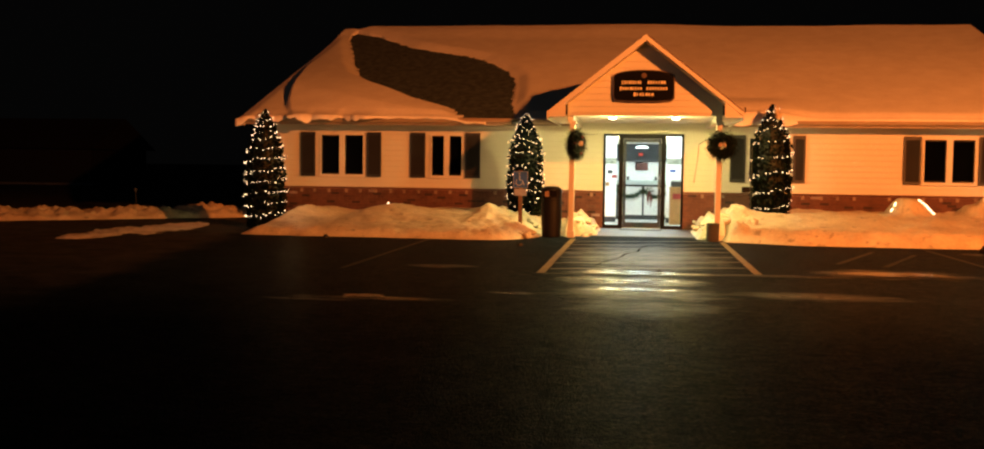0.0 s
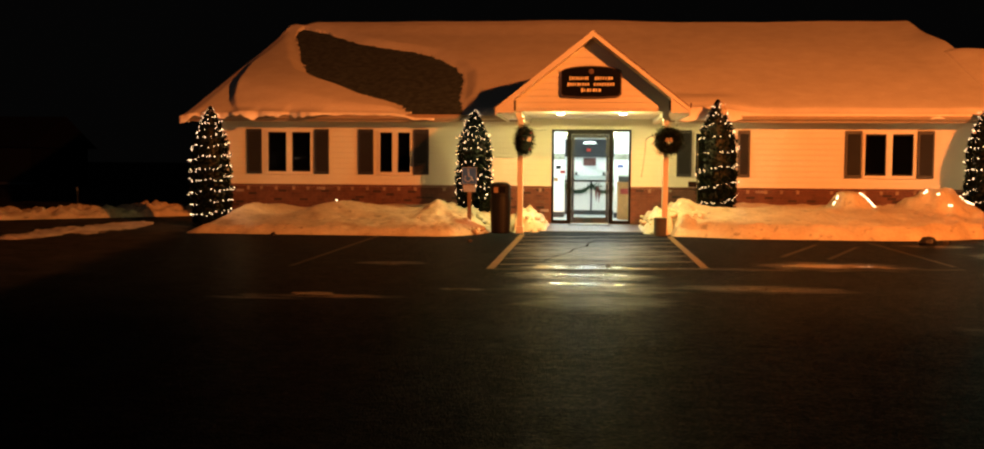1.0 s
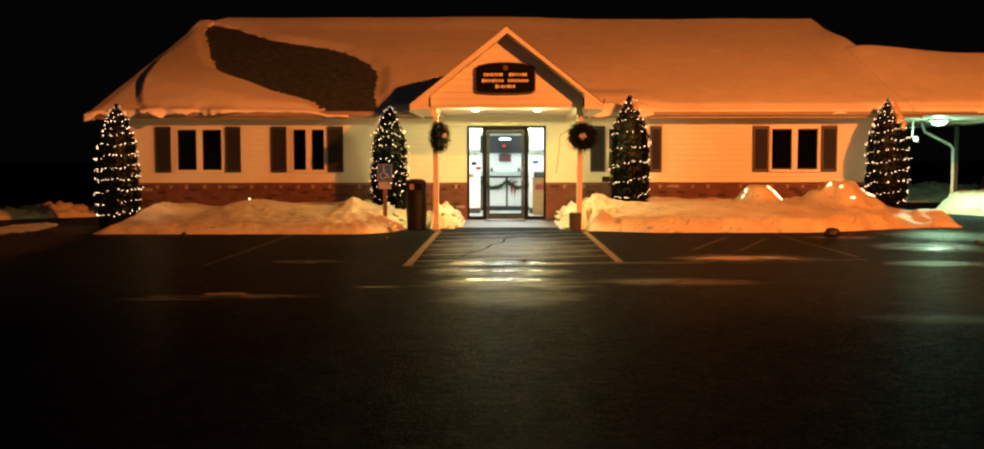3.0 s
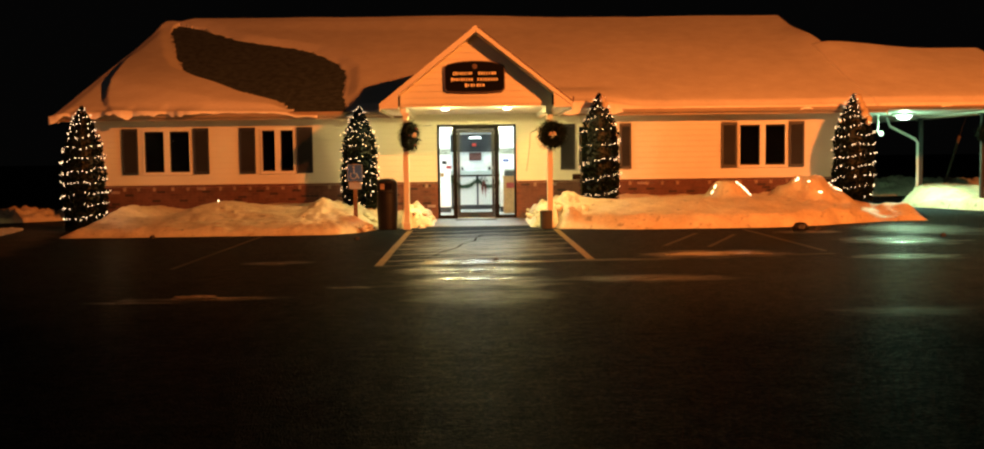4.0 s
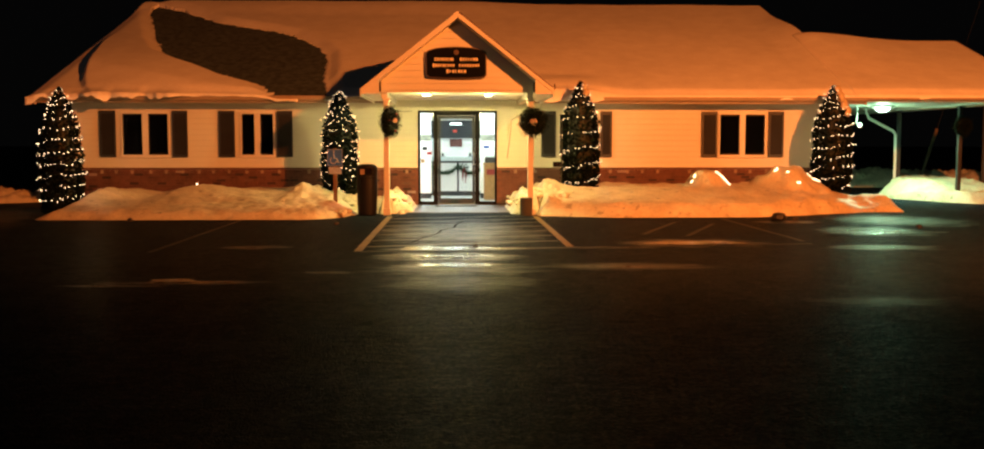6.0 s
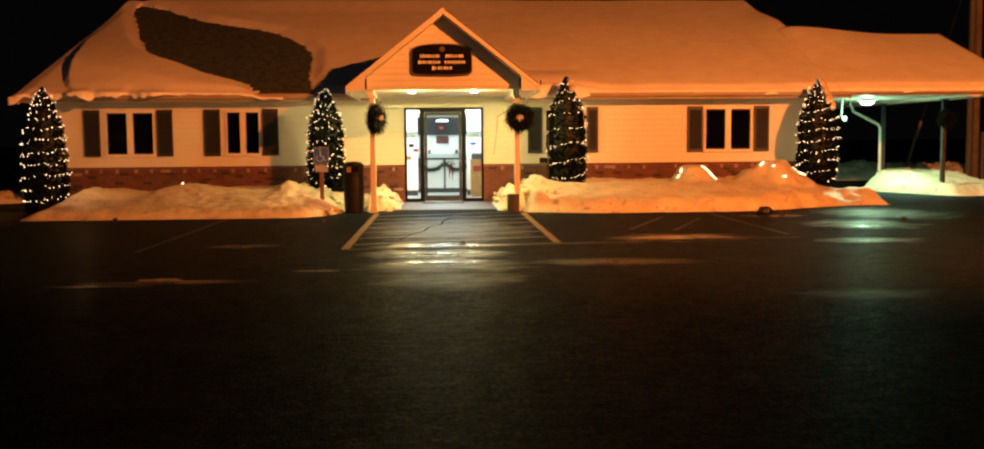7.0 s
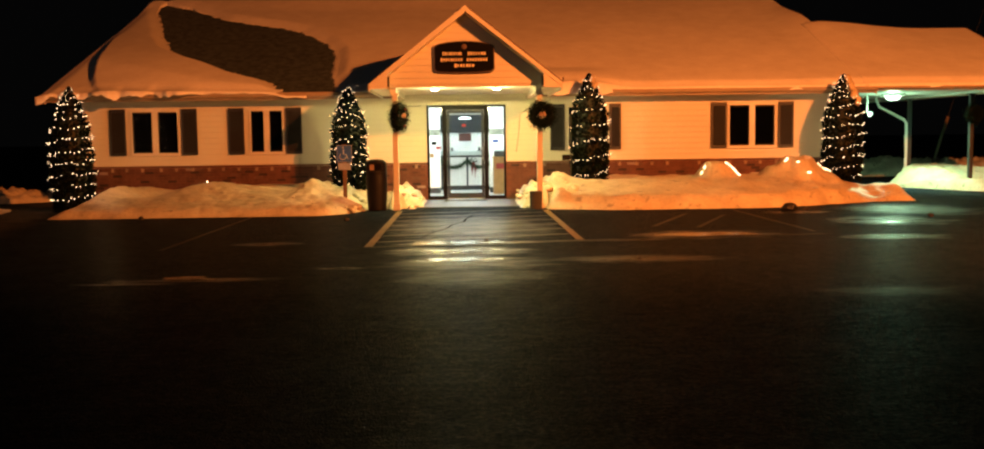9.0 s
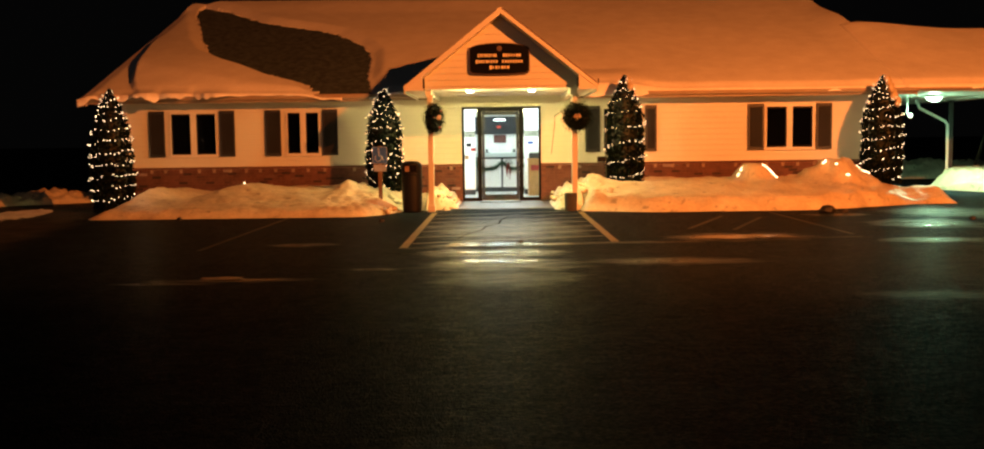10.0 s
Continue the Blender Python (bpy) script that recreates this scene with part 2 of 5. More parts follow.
NEEDLE = material("dark_evergreen_needles", (0.007, 0.013, 0.009), rough=0.7, vary=0.4, scale=5, fine=30, bump=0.2, gloss=0.05,
                  spread=[(0.0, (1, 1, 1)), (0.4, (0.7, 0.75, 0.7)), (0.7, (1.25, 1.25, 1.1))])
BARK = material("dark_bark", (0.06, 0.045, 0.035), rough=0.9, vary=0.3, fine=30, bump=0.5)
STILE = material("grey_door_metal", (0.034, 0.042, 0.060), rough=0.4, vary=0.1, bump=0.03, gloss=0.3)
PALE_BOW = material("pale_ribbon", (0.55, 0.42, 0.36), rough=0.6, vary=0.2, bump=0.2)
FAINT = material("faint_worn_line_paint", (0.0135, 0.0140, 0.0135), rough=0.45, vary=0.4, scale=3, fine=25, bump=0.3, dark=(0.012, 0.012, 0.011), gloss=0.04)
BULB = material("lit_fairy_bulb", (0.06, 0.05, 0.04), rough=0.3, bump=0.0, emit=(1.0, 0.64, 0.35), strength=6.0)
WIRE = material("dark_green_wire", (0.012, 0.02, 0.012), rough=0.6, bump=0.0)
YELLOW = material("worn_yellow_line_paint", (0.20, 0.14, 0.035), rough=0.45, vary=0.4, scale=3, fine=25, bump=0.3, dark=(0.10, 0.075, 0.03), gloss=0.12)
WHITE_LINE = material("worn_white_line_paint", (0.09, 0.09, 0.085), rough=0.4, vary=0.4, scale=3, fine=25, bump=0.2, dark=(0.02, 0.02, 0.02), gloss=0.15)
BIN_BROWN = material("dark_brown_plastic", (0.008, 0.009, 0.012), rough=0.55, vary=0.2, fine=40, bump=0.1, gloss=0.25)
CONCRETE = material("grey_concrete", (0.06, 0.062, 0.065), rough=0.85, vary=0.2, fine=40, bump=0.4)
SIGN_BLACK = material("black_sign_paint", (0.003, 0.003, 0.003), rough=0.5, vary=0.1, bump=0.03, gloss=0.05)
GOLD = material("gold_leaf_lettering", (0.92, 0.84, 0.62), rough=0.5, metal=0.0, vary=0.1, bump=0.05)
SIGN_BLUE = material("blue_sign_sheet", (0.018, 0.06, 0.28), rough=0.4, vary=0.06, bump=0.02)
SIGN_WHITE = material("white_sign_sheet", (0.78, 0.78, 0.76), rough=0.4, vary=0.04, bump=0.02)
GALVANISED = material("galvanised_steel", (0.36, 0.37, 0.37), rough=0.45, metal=0.7, vary=0.15, bump=0.1)
PAINTED_POST = material("pale_painted_steel", (0.62, 0.63, 0.62), rough=0.4, vary=0.06, bump=0.05)
GREY_CONDUIT = material("weathered_grey_conduit", (0.10, 0.11, 0.11), rough=0.6, vary=0.15, bump=0.1)
POLE_WOOD = material("weathered_pole_wood", (0.17, 0.13, 0.10), rough=0.9, vary=0.3, scale=3, fine=30, bump=0.5)
PORCH_GLOW = material("lit_porch_lens", (0.9, 0.9, 0.85), rough=0.3, bump=0.0, emit=(1.0, 0.88, 0.55), strength=22.0)
CANOPY_GLOW = material("lit_canopy_lens", (0.9, 0.9, 0.9), rough=0.3, bump=0.0, emit=(0.72, 1.0, 0.80), strength=8.0)
LOBBY_GLOW = material("lit_fluorescent_lens", (0.9, 0.9, 0.9), rough=0.3, bump=0.0, emit=(0.85, 1.0, 0.95), strength=3.5)
DARK_ICE = material("dirty_ice", (0.014, 0.012, 0.011), rough=0.5, vary=0.4, fine=20, bump=0.6)
# near-black: the far house's lack of light is put into its colour
FAR_DARK = material("unlit_far_house", (0.004, 0.006, 0.008), rough=0.8, vary=0.2, bump=0.1)


# ---- building helpers ----
def part(name, bm, mat, parent=None, label="", smooth=False):
    mesh = bpy.data.meshes.new(name)
    bmesh.ops.recalc_face_normals(bm, faces=bm.faces[:])
    if smooth:
        for face in bm.faces:
            face.smooth = True
    bm.to_mesh(mesh)
    bm.free()
    mesh.materials.append(mat)
    ob = new(name, mesh)
    if parent:
        ob.parent = parent
    if label:
        tagged(ob, label)
    return ob


def thing(name, label, category, group="", kind="", at=(0, 0, 0)):
    ob = new(name)
    ob.location = at
    ob.empty_display_size = 0.2
    return tagged(ob, label, category, group, kind)


def box(x0, x1, y0, y1, z0, z1, bevel=0.0, bm=None):
    bm = bm or bmesh.new()
    made = bmesh.ops.create_cube(bm, size=1.0)["verts"]
    for v in made:
        v.co = Vector((x0 + (v.co.x + 0.5) * (x1 - x0), y0 + (v.co.y + 0.5) * (y1 - y0), z0 + (v.co.z + 0.5) * (z1 - z0)))
    if bevel:
        edges = list({e for v in made for e in v.link_edges})
        bmesh.ops.bevel(bm, geom=edges, offset=bevel, segments=2, affect="EDGES", profile=0.5)
    return bm


def prism(points, a, b, axis="y", bm=None):
    """A polygon given in the two other axes, drawn out from a to b along one axis."""
    bm = bm or bmesh.new()

    def spot(p, k):
        return {"y": (p[0], k, p[1]), "x": (k, p[0], p[1]), "z": (p[0], p[1], k)}[axis]
    lows, highs = [bm.verts.new(spot(p, a)) for p in points], [bm.verts.new(spot(p, b)) for p in points]
    bm.faces.new(lows), bm.faces.new(highs)
    for i in range(len(points)):
        j = (i + 1) % len(points)
        bm.faces.new((lows[i], lows[j], highs[j], highs[i]))
    return bm


def slab(corners, thick, bm=None):
    """A flat slab whose top face has these corners."""
    bm = bm or bmesh.new()
    tops = [Vector(c) for c in corners]
    normal = (tops[1] - tops[0]).cross(tops[2] - tops[0]).normalized()
    if normal.z < 0:
        normal = -normal
    highs, lows = [bm.verts.new(c) for c in tops], [bm.verts.new(c - normal * thick) for c in tops]
    bm.faces.new(highs), bm.faces.new(lows)
    for i in range(len(tops)):
        j = (i + 1) % len(tops)
        bm.faces.new((lows[i], lows[j], highs[j], highs[i]))
    return bm


def tube(points, radii, segments=10, bm=None):
    """A round bar along points; radii: one, or one for each point."""
    bm = bm or bmesh.new()
    points = [Vector(p) for p in points]
    radii = radii if isinstance(radii, (list, tuple)) else [radii] * len(points)
    rings = []
    for i, p in enumerate(points):
        way = (points[min(i + 1, len(points) - 1)] - points[max(i - 1, 0)]).normalized()
        turn = way.to_track_quat("Z", "Y")
        rings.append([bm.verts.new(p + turn @ Vector((radii[i] * math.cos(a), radii[i] * math.sin(a), 0)))
                      for a in (2 * math.pi * k / segments for k in range(segments))])
    for a, b in zip(rings, rings[1:]):
        for k in range(segments):
            bm.faces.new((a[k], a[(k + 1) % segments], b[(k + 1) % segments], b[k]))
    bm.faces.new(rings[0][::-1]), bm.faces.new(rings[-1])
    return bm


def lathe(profile, segments=20, at=(0, 0, 0), bm=None):
    """Turned about the upright axis: (radius, height) pairs from the bottom up."""
    x, y, z = at
    return tube([(x, y, z + h) for r, h in profile], [max(r, 0.001) for r, h in profile], segments, bm)


def grid_mesh(xs, ys, height, keep=None, bm=None):
    """A sheet over xs and ys whose height is height(x, y), or the place that height gives as three numbers."""
    bm = bm or bmesh.new()
    table = []
    for x in xs:
        line = []
        for y in ys:
            value = height(x, y)
            line.append(bm.verts.new(value if isinstance(value, tuple) else (x, y, value)))
        table.append(line)
    for i in range(len(xs) - 1):
        for j in range(len(ys) - 1):
            if keep is None or keep((xs[i] + xs[i + 1]) / 2, (ys[j] + ys[j + 1]) / 2):
                bm.faces.new((table[i][j], table[i + 1][j], table[i + 1][j + 1], table[i][j + 1]))
    loose = [v for v in bm.verts if not v.link_faces]
    for v in loose:
        bm.verts.remove(v)
    return bm


def smoothstep(a, b, x):
    k = min(1.0, max(0.0, (x - a) / (b - a)))
    return k * k * (3 - 2 * k)


def bumpy(x, y, size, seed=0.0):
    return noise.noise(Vector((x / size, y / size, seed)))


def steps(a, b, n):
    return [a + (b - a) * k / n for k in range(n + 1)]


# ---- ground ----
def ground_height(x, y):
    return -0.02 * smoothstep(60, 200, math.hypot(x, y))


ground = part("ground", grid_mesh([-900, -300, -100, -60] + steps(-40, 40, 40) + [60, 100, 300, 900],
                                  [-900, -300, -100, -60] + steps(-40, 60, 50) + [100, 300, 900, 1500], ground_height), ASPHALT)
tagged(ground, "dark wet asphalt parking lot with damp sheen", "parking lot", kind="structure")

WALL = 23.74          # the front wall's face
EAVE_Y, EAVE_Z, SLOPE = 23.2, 2.52, 0.366
RIDGE_Y = 31.8
LEFT, RIGHT = -8.78, 8.9          # the end walls
RAKE_L, RAKE_R = -9.42, 9.5
CANOPY_X, CANOPY_RIDGE = 13.7, 27.65


def deck(y):
    """The height of the front roof slope."""
    return EAVE_Z + SLOPE * (y - EAVE_Y)


# ---- the building ----
building = thing("office_building", "single-storey cream-sided office with snow-covered gable roof", "building", at=(0, WALL, 0))
building.matrix_world = Matrix.Identity(4)

OPENINGS = [  # windows: left, right, bottom, top
    (-7.70, -6.59, 1.15, 2.16), (-4.97, -4.18, 1.15, 2.16), (2.42, 3.36, 1.15, 2.16), (6.21, 7.34, 1.15, 2.16)]
DOORWAY = (-0.86, 0.98, 0.03, 2.21)
BRICK_TOP = 0.85


def wall_with_openings(x0, x1, z0, z1, y0, y1, holes):
    """Wall blocks round the openings, end to end."""
    bm = bmesh.new()
    cuts = sorted({x0, x1} | {h[0] for h in holes} | {h[1] for h in holes})
    for a, b in zip(cuts, cuts[1:]):
        spans = [(z0, z1)]
        for h in holes:
            if h[0] <= a + 1e-6 and h[1] >= b - 1e-6:
                spans = [(z0, h[2]), (h[3], z1)]
        for c, d in spans:
            if d - c > 0.01:
                box(a, b, y0, y1, c, d, bm=bm)
    bmesh.ops.remove_doubles(bm, verts=bm.verts[:], dist=0.0005)
    return bm


HOLES = OPENINGS + [DOORWAY]
part("wall_front", wall_with_openings(LEFT, RIGHT, 0.0, 2.52, WALL, WALL + 0.16, HOLES), SIDING, building)
part("wall_left", box(LEFT, LEFT + 0.16, WALL + 0.16, 39.8, 0, 2.52), SIDING, building)
part("wall_right", box(RIGHT - 0.16, RIGHT, WALL + 0.16, 39.8, 0, 2.52), SIDING, building)
part("wall_back", box(LEFT, RIGHT, 39.8, 39.96, 0, 2.52), SIDING, building)
part("attic_floor", box(LEFT, RIGHT, WALL + 0.02, 39.9, 2.52, 2.55), SOFFIT, building)

# main roof: front and back slope, gable triangles
RIDGE_Z = deck(RIDGE_Y)
BACK_Y = 2 * RIDGE_Y - EAVE_Y
part("roof_front", slab([(RAKE_L, EAVE_Y, EAVE_Z), (RAKE_R, EAVE_Y, EAVE_Z), (RAKE_R, RIDGE_Y, RIDGE_Z), (RAKE_L, RIDGE_Y, RIDGE_Z)], 0.05), SHINGLE, building)
part("roof_back", slab([(RAKE_L, RIDGE_Y, RIDGE_Z), (RAKE_R, RIDGE_Y, RIDGE_Z), (RAKE_R, BACK_Y, EAVE_Z), (RAKE_L, BACK_Y, EAVE_Z)], 0.05), SHINGLE, building)
for gx in (LEFT + 0.05, RIGHT - 0.10):
    part("gable_wall", prism([(WALL, 2.56), (39.9, 2.56), (39.9, deck(WALL) - 0.06), (RIDGE_Y, RIDGE_Z - 0.07), (WALL, deck(WALL) - 0.06)], gx, gx + 0.05, "x"), SIDING, building)
for gx in (RAKE_L - 0.02, RAKE_R):
    part("rake_board", prism([(EAVE_Y, EAVE_Z - 0.2), (RIDGE_Y, RIDGE_Z - 0.2), (RIDGE_Y, RIDGE_Z + 0.01), (EAVE_Y, EAVE_Z + 0.01)], gx, gx + 0.02, "x"), TRIM, building)
# eaves: fascia, gutter and soffit on either side of the porch
part("fascia", box(RAKE_R, CANOPY_X, EAVE_Y - 0.025, EAVE_Y, 2.44, EAVE_Z + 0.005), GUTTER, building)
part("gutter", box(RAKE_R, CANOPY_X, EAVE_Y - 0.12, EAVE_Y - 0.027, 2.445, 2.50, 0.012), GUTTER, building)
for a, b in ((RAKE_L, -1.55), (1.66, RAKE_R)):
    part("fascia", box(a, b, EAVE_Y - 0.025, EAVE_Y, 2.36, EAVE_Z + 0.005), GUTTER, building)
    part("gutter", prism([(EAVE_Y - 0.13, 2.50), (EAVE_Y - 0.12, 2.43), (EAVE_Y - 0.08, 2.40), (EAVE_Y - 0.027, 2.40), (EAVE_Y - 0.027, 2.50)], a, b, "x"), GUTTER, building)
for a, b in ((RAKE_L, -1.70), (1.80, RAKE_R)):
    part("soffit", box(a, b, EAVE_Y, WALL - 0.022, 2.375, 2.395), SOFFIT, building)

# drive-through canopy
part("canopy_roof_front", slab([(RAKE_R + 0.02, EAVE_Y, EAVE_Z), (CANOPY_X, EAVE_Y, EAVE_Z), (CANOPY_X, CANOPY_RIDGE, deck(CANOPY_RIDGE)), (RAKE_R + 0.02, CANOPY_RIDGE, deck(CANOPY_RIDGE))], 0.05), SHINGLE, building)
part("canopy_roof_back", slab([(RAKE_R + 0.02, CANOPY_RIDGE, deck(CANOPY_RIDGE)), (CANOPY_X, CANOPY_RIDGE, deck(CANOPY_RIDGE)), (CANOPY_X, 32.8, EAVE_Z), (RAKE_R + 0.02, 32.8, EAVE_Z)], 0.05), SHINGLE, building)
part("canopy_gable", prism([(EAVE_Y + 0.1, 2.442), (32.7, 2.442), (CANOPY_RIDGE, deck(CANOPY_RIDGE) - 0.06)], CANOPY_X - 0.25, CANOPY_X - 0.2, "x"), SIDING, building)
part("canopy_rake_board", prism([(EAVE_Y, EAVE_Z - 0.2), (CANOPY_RIDGE, deck(CANOPY_RIDGE) - 0.2), (CANOPY_RIDGE, deck(CANOPY_RIDGE) + 0.01), (EAVE_Y, EAVE_Z + 0.01)], CANOPY_X, CANOPY_X + 0.02, "x"), TRIM, building)
part("canopy_ceiling", box(RIGHT + 0.02, CANOPY_X - 0.2, EAVE_Y + 0.005, 32.0, 2.41, 2.44), SOFFIT, building)

# ---- porch ----
PX, PZ, RISE, HALF = 0.05, 3.98, 0.79, 1.87          # ridge x and z, pitch, half width
FRONT_Y, GABLE_Y = 19.85, 20.34
EAVE_PZ = PZ - RISE * HALF
for side, name in ((-1, "porch_roof_left"), (1, "porch_roof_right")):
    xe = PX + side * HALF
    part(name, slab([(xe, FRONT_Y + 0.02, EAVE_PZ), (xe, EAVE_Y + 0.3, EAVE_PZ), (PX, EAVE_Y + (PZ - EAVE_Z) / SLOPE, PZ), (PX, FRONT_Y + 0.02, PZ)], 0.05), SHINGLE, building)
    low = 0.10 if side < 0 else 0.07
    part("porch_rake", prism([(xe, EAVE_PZ - low), (PX, PZ - low - 0.02), (PX, PZ + 0.01), (xe, EAVE_PZ + 0.01)], FRONT_Y, FRONT_Y + 0.02), TRIM, building)
    if side > 0:
        part("drip_edge", prism([(xe, EAVE_PZ + 0.012), (PX + 0.03, PZ - 0.012), (PX + 0.03, PZ + 0.012), (xe, EAVE_PZ + 0.036)], FRONT_Y - 0.006, FRONT_Y + 0.03), DRIP, building, "brown metal drip edge")
    part("porch_rake_soffit", slab([(xe, FRONT_Y + 0.02, EAVE_PZ - 0.075), (xe, GABLE_Y, EAVE_PZ - 0.075), (PX, GABLE_Y, PZ - 0.075), (PX, FRONT_Y + 0.02, PZ - 0.075)], 0.015), SOFFIT, building)
    part("porch_fascia", box(min(xe, xe + side * 0.02), max(xe, xe + side * 0.02), FRONT_Y, EAVE_Y + 0.2, EAVE_PZ - 0.15, EAVE_PZ + 0.005), TRIM, building)
for side in (-1, 1):
    a, d = sorted((PX + side * 1.525, PX + side * (HALF - 0.002)))
    part("porch_eave_soffit", box(a, d, FRONT_Y + 0.022, EAVE_Y + 0.2, 2.405, 2.425), SOFFIT, building)
    part("porch_eave_return", prism([(PX + side * 1.525, 2.427), (PX + side * (HALF - 0.002), 2.427), (PX + side * (HALF - 0.002), EAVE_PZ - 0.08), (PX + side * 1.525, EAVE_PZ + 0.345 * RISE - 0.08)], FRONT_Y + 0.022, FRONT_Y + 0.04), TRIM, building)
part("downspout_elbow", tube([(1.955, FRONT_Y + 0.05, 2.60), (1.955, FRONT_Y + 0.05, 2.53), (1.925, FRONT_Y + 0.05, 2.46), (1.925, FRONT_Y + 0.05, 2.40)], 0.016, 8), DRIP, building, "short brown downspout elbow")
part("porch_gable_wall", prism([(PX - 1.52, 2.50), (PX + 1.52, 2.50), (PX + 1.52, PZ - RISE * 1.52 - 0.08), (PX, PZ - 0.08), (PX - 1.52, PZ - RISE * 1.52 - 0.08)], GABLE_Y, GABLE_Y + 0.08), SIDING, building)
part("porch_ceiling", box(PX - 1.84, PX + 1.84, GABLE_Y + 0.09, WALL - 0.022, 2.455, 2.475), SOFFIT, building)
part("porch_beam_front", box(PX - 1.52, PX + 1.52, GABLE_Y, GABLE_Y + 0.089, 2.452, 2.498), TRIM, building)
for a in (PX - 1.52, PX + 1.40):
    part("porch_beam_side", box(a, a + 0.12, GABLE_Y + 0.09, WALL - 0.03, 2.34, 2.454), TRIM, building)
for px in (-1.37, 1.52):
    post = part("porch_post", box(px - 0.055, px + 0.055, GABLE_Y + 0.0, GABLE_Y + 0.11, 0.0, 2.30, 0.008), TRIM, building)
    part("post_cap", box(px - 0.075, px + 0.075, GABLE_Y - 0.02, GABLE_Y + 0.13, 2.30, 2.339), TRIM, post)
    part("post_base", box(px - 0.075, px + 0.075, GABLE_Y - 0.02, GABLE_Y + 0.13, 0.0, 0.14, 0.01), TRIM, post)

# roof snow
PATCH = [(-9.13, 31.05), (-9.05, 31.60), (-8.02, 30.90), (-6.84, 29.72), (-6.02, 29.25), (-5.11, 28.80), (-4.45, 28.33), (-3.76, 27.45), (-3.30, 26.50), (-3.17, 25.40), (-3.10, 24.20),
         (-2.95, 23.60), (-2.90, 23.00), (-3.95, 23.12), (-4.22, 23.40), (-4.61, 24.05), (-5.37, 24.45), (-5.98, 24.98), (-6.59, 25.42), (-7.42, 26.38), (-8.06, 27.90), (-8.50, 29.26)]


def inside(x, y, poly):
    hit = False
    for (ax, ay), (bx, by) in zip(poly, poly[1:] + poly[:1]):
        if (ay > y) != (by > y) and x < ax + (y - ay) * (bx - ax) / (by - ay):
            hit = not hit
    return hit


def to_edge(x, y, poly):
    best = 99.0
    for (ax, ay), (bx, by) in zip(poly, poly[1:] + poly[:1]):
        k = ((x - ax) * (bx - ax) + (y - ay) * (by - ay)) / ((bx - ax) ** 2 + (by - ay) ** 2)
        k = min(1, max(0, k))
        best = min(best, math.hypot(x - ax - k * (bx - ax), y - ay - k * (by - ay)))
    return best


def crevice_x(y):
    if y < 23.7:
        return -8.57 + 0.5 * (23.7 - y)
    return -8.57 - 0.25 * (y - 23.7) if y < 24.7 else -8.82 - 0.175 * (y - 24.7)


def bare(x, y):
    wob = 0.05 * bumpy(x, y, 0.4, 3) + 0.06 * bumpy(x, y, 0.10, 5)
    return inside(x + wob, y + wob, PATCH)


def slab_depth(x, y):
    """The thick sheet that has crept down the left of the roof: deepest above its rolled lower face, cut off at the crevice."""
    thick = 0.25 * smoothstep(-3.6, -8.0, x)
    brow = EAVE_Y + 0.12 + 1.25 * min(1.0, max(0.0, (-4.2 - x) / 4.3)) ** 2
    if y > brow:
        grow = smoothstep(28.6, brow, y)
    else:
        grow = 0.15 + 0.85 * max(0.0, (y - EAVE_Y + 0.15) / (brow - EAVE_Y + 0.15)) ** 0.85
    cut = crevice_x(y) + 0.015 * bumpy(x, y, 0.3, 6)
    return thick * grow * smoothstep(cut - 0.03, cut + 0.09, x)


def snow_depth(x, y):
    deep = 0.13 + 0.03 * bumpy(x, y, 2.5, 1) + 0.005 * bumpy(x, y, 0.6, 2)
    if x < -2.2:
        deep += slab_depth(x, y)
        away = to_edge(x, y, PATCH)
        deep *= 0.10 + 0.90 * smoothstep(0.0, 0.40, away)
    deep += 0.08 * smoothstep(30.2, 31.4, y) * smoothstep(3.0, 0.0, x)
    if x > 8.5:
        deep += 0.22 * smoothstep(8.5, 9.7, x) * smoothstep(12.6, 9.6, x) * smoothstep(24.3, 27.7, y) * smoothstep(30.8, 28.0, y)
    if 1.2 < x < 4.0:
        deep += 0.14 * smoothstep(1.2, 1.8, x) * smoothstep(4.0, 2.6, x) * smoothstep(24.6, 23.5, y)
    return max(0.02, deep)


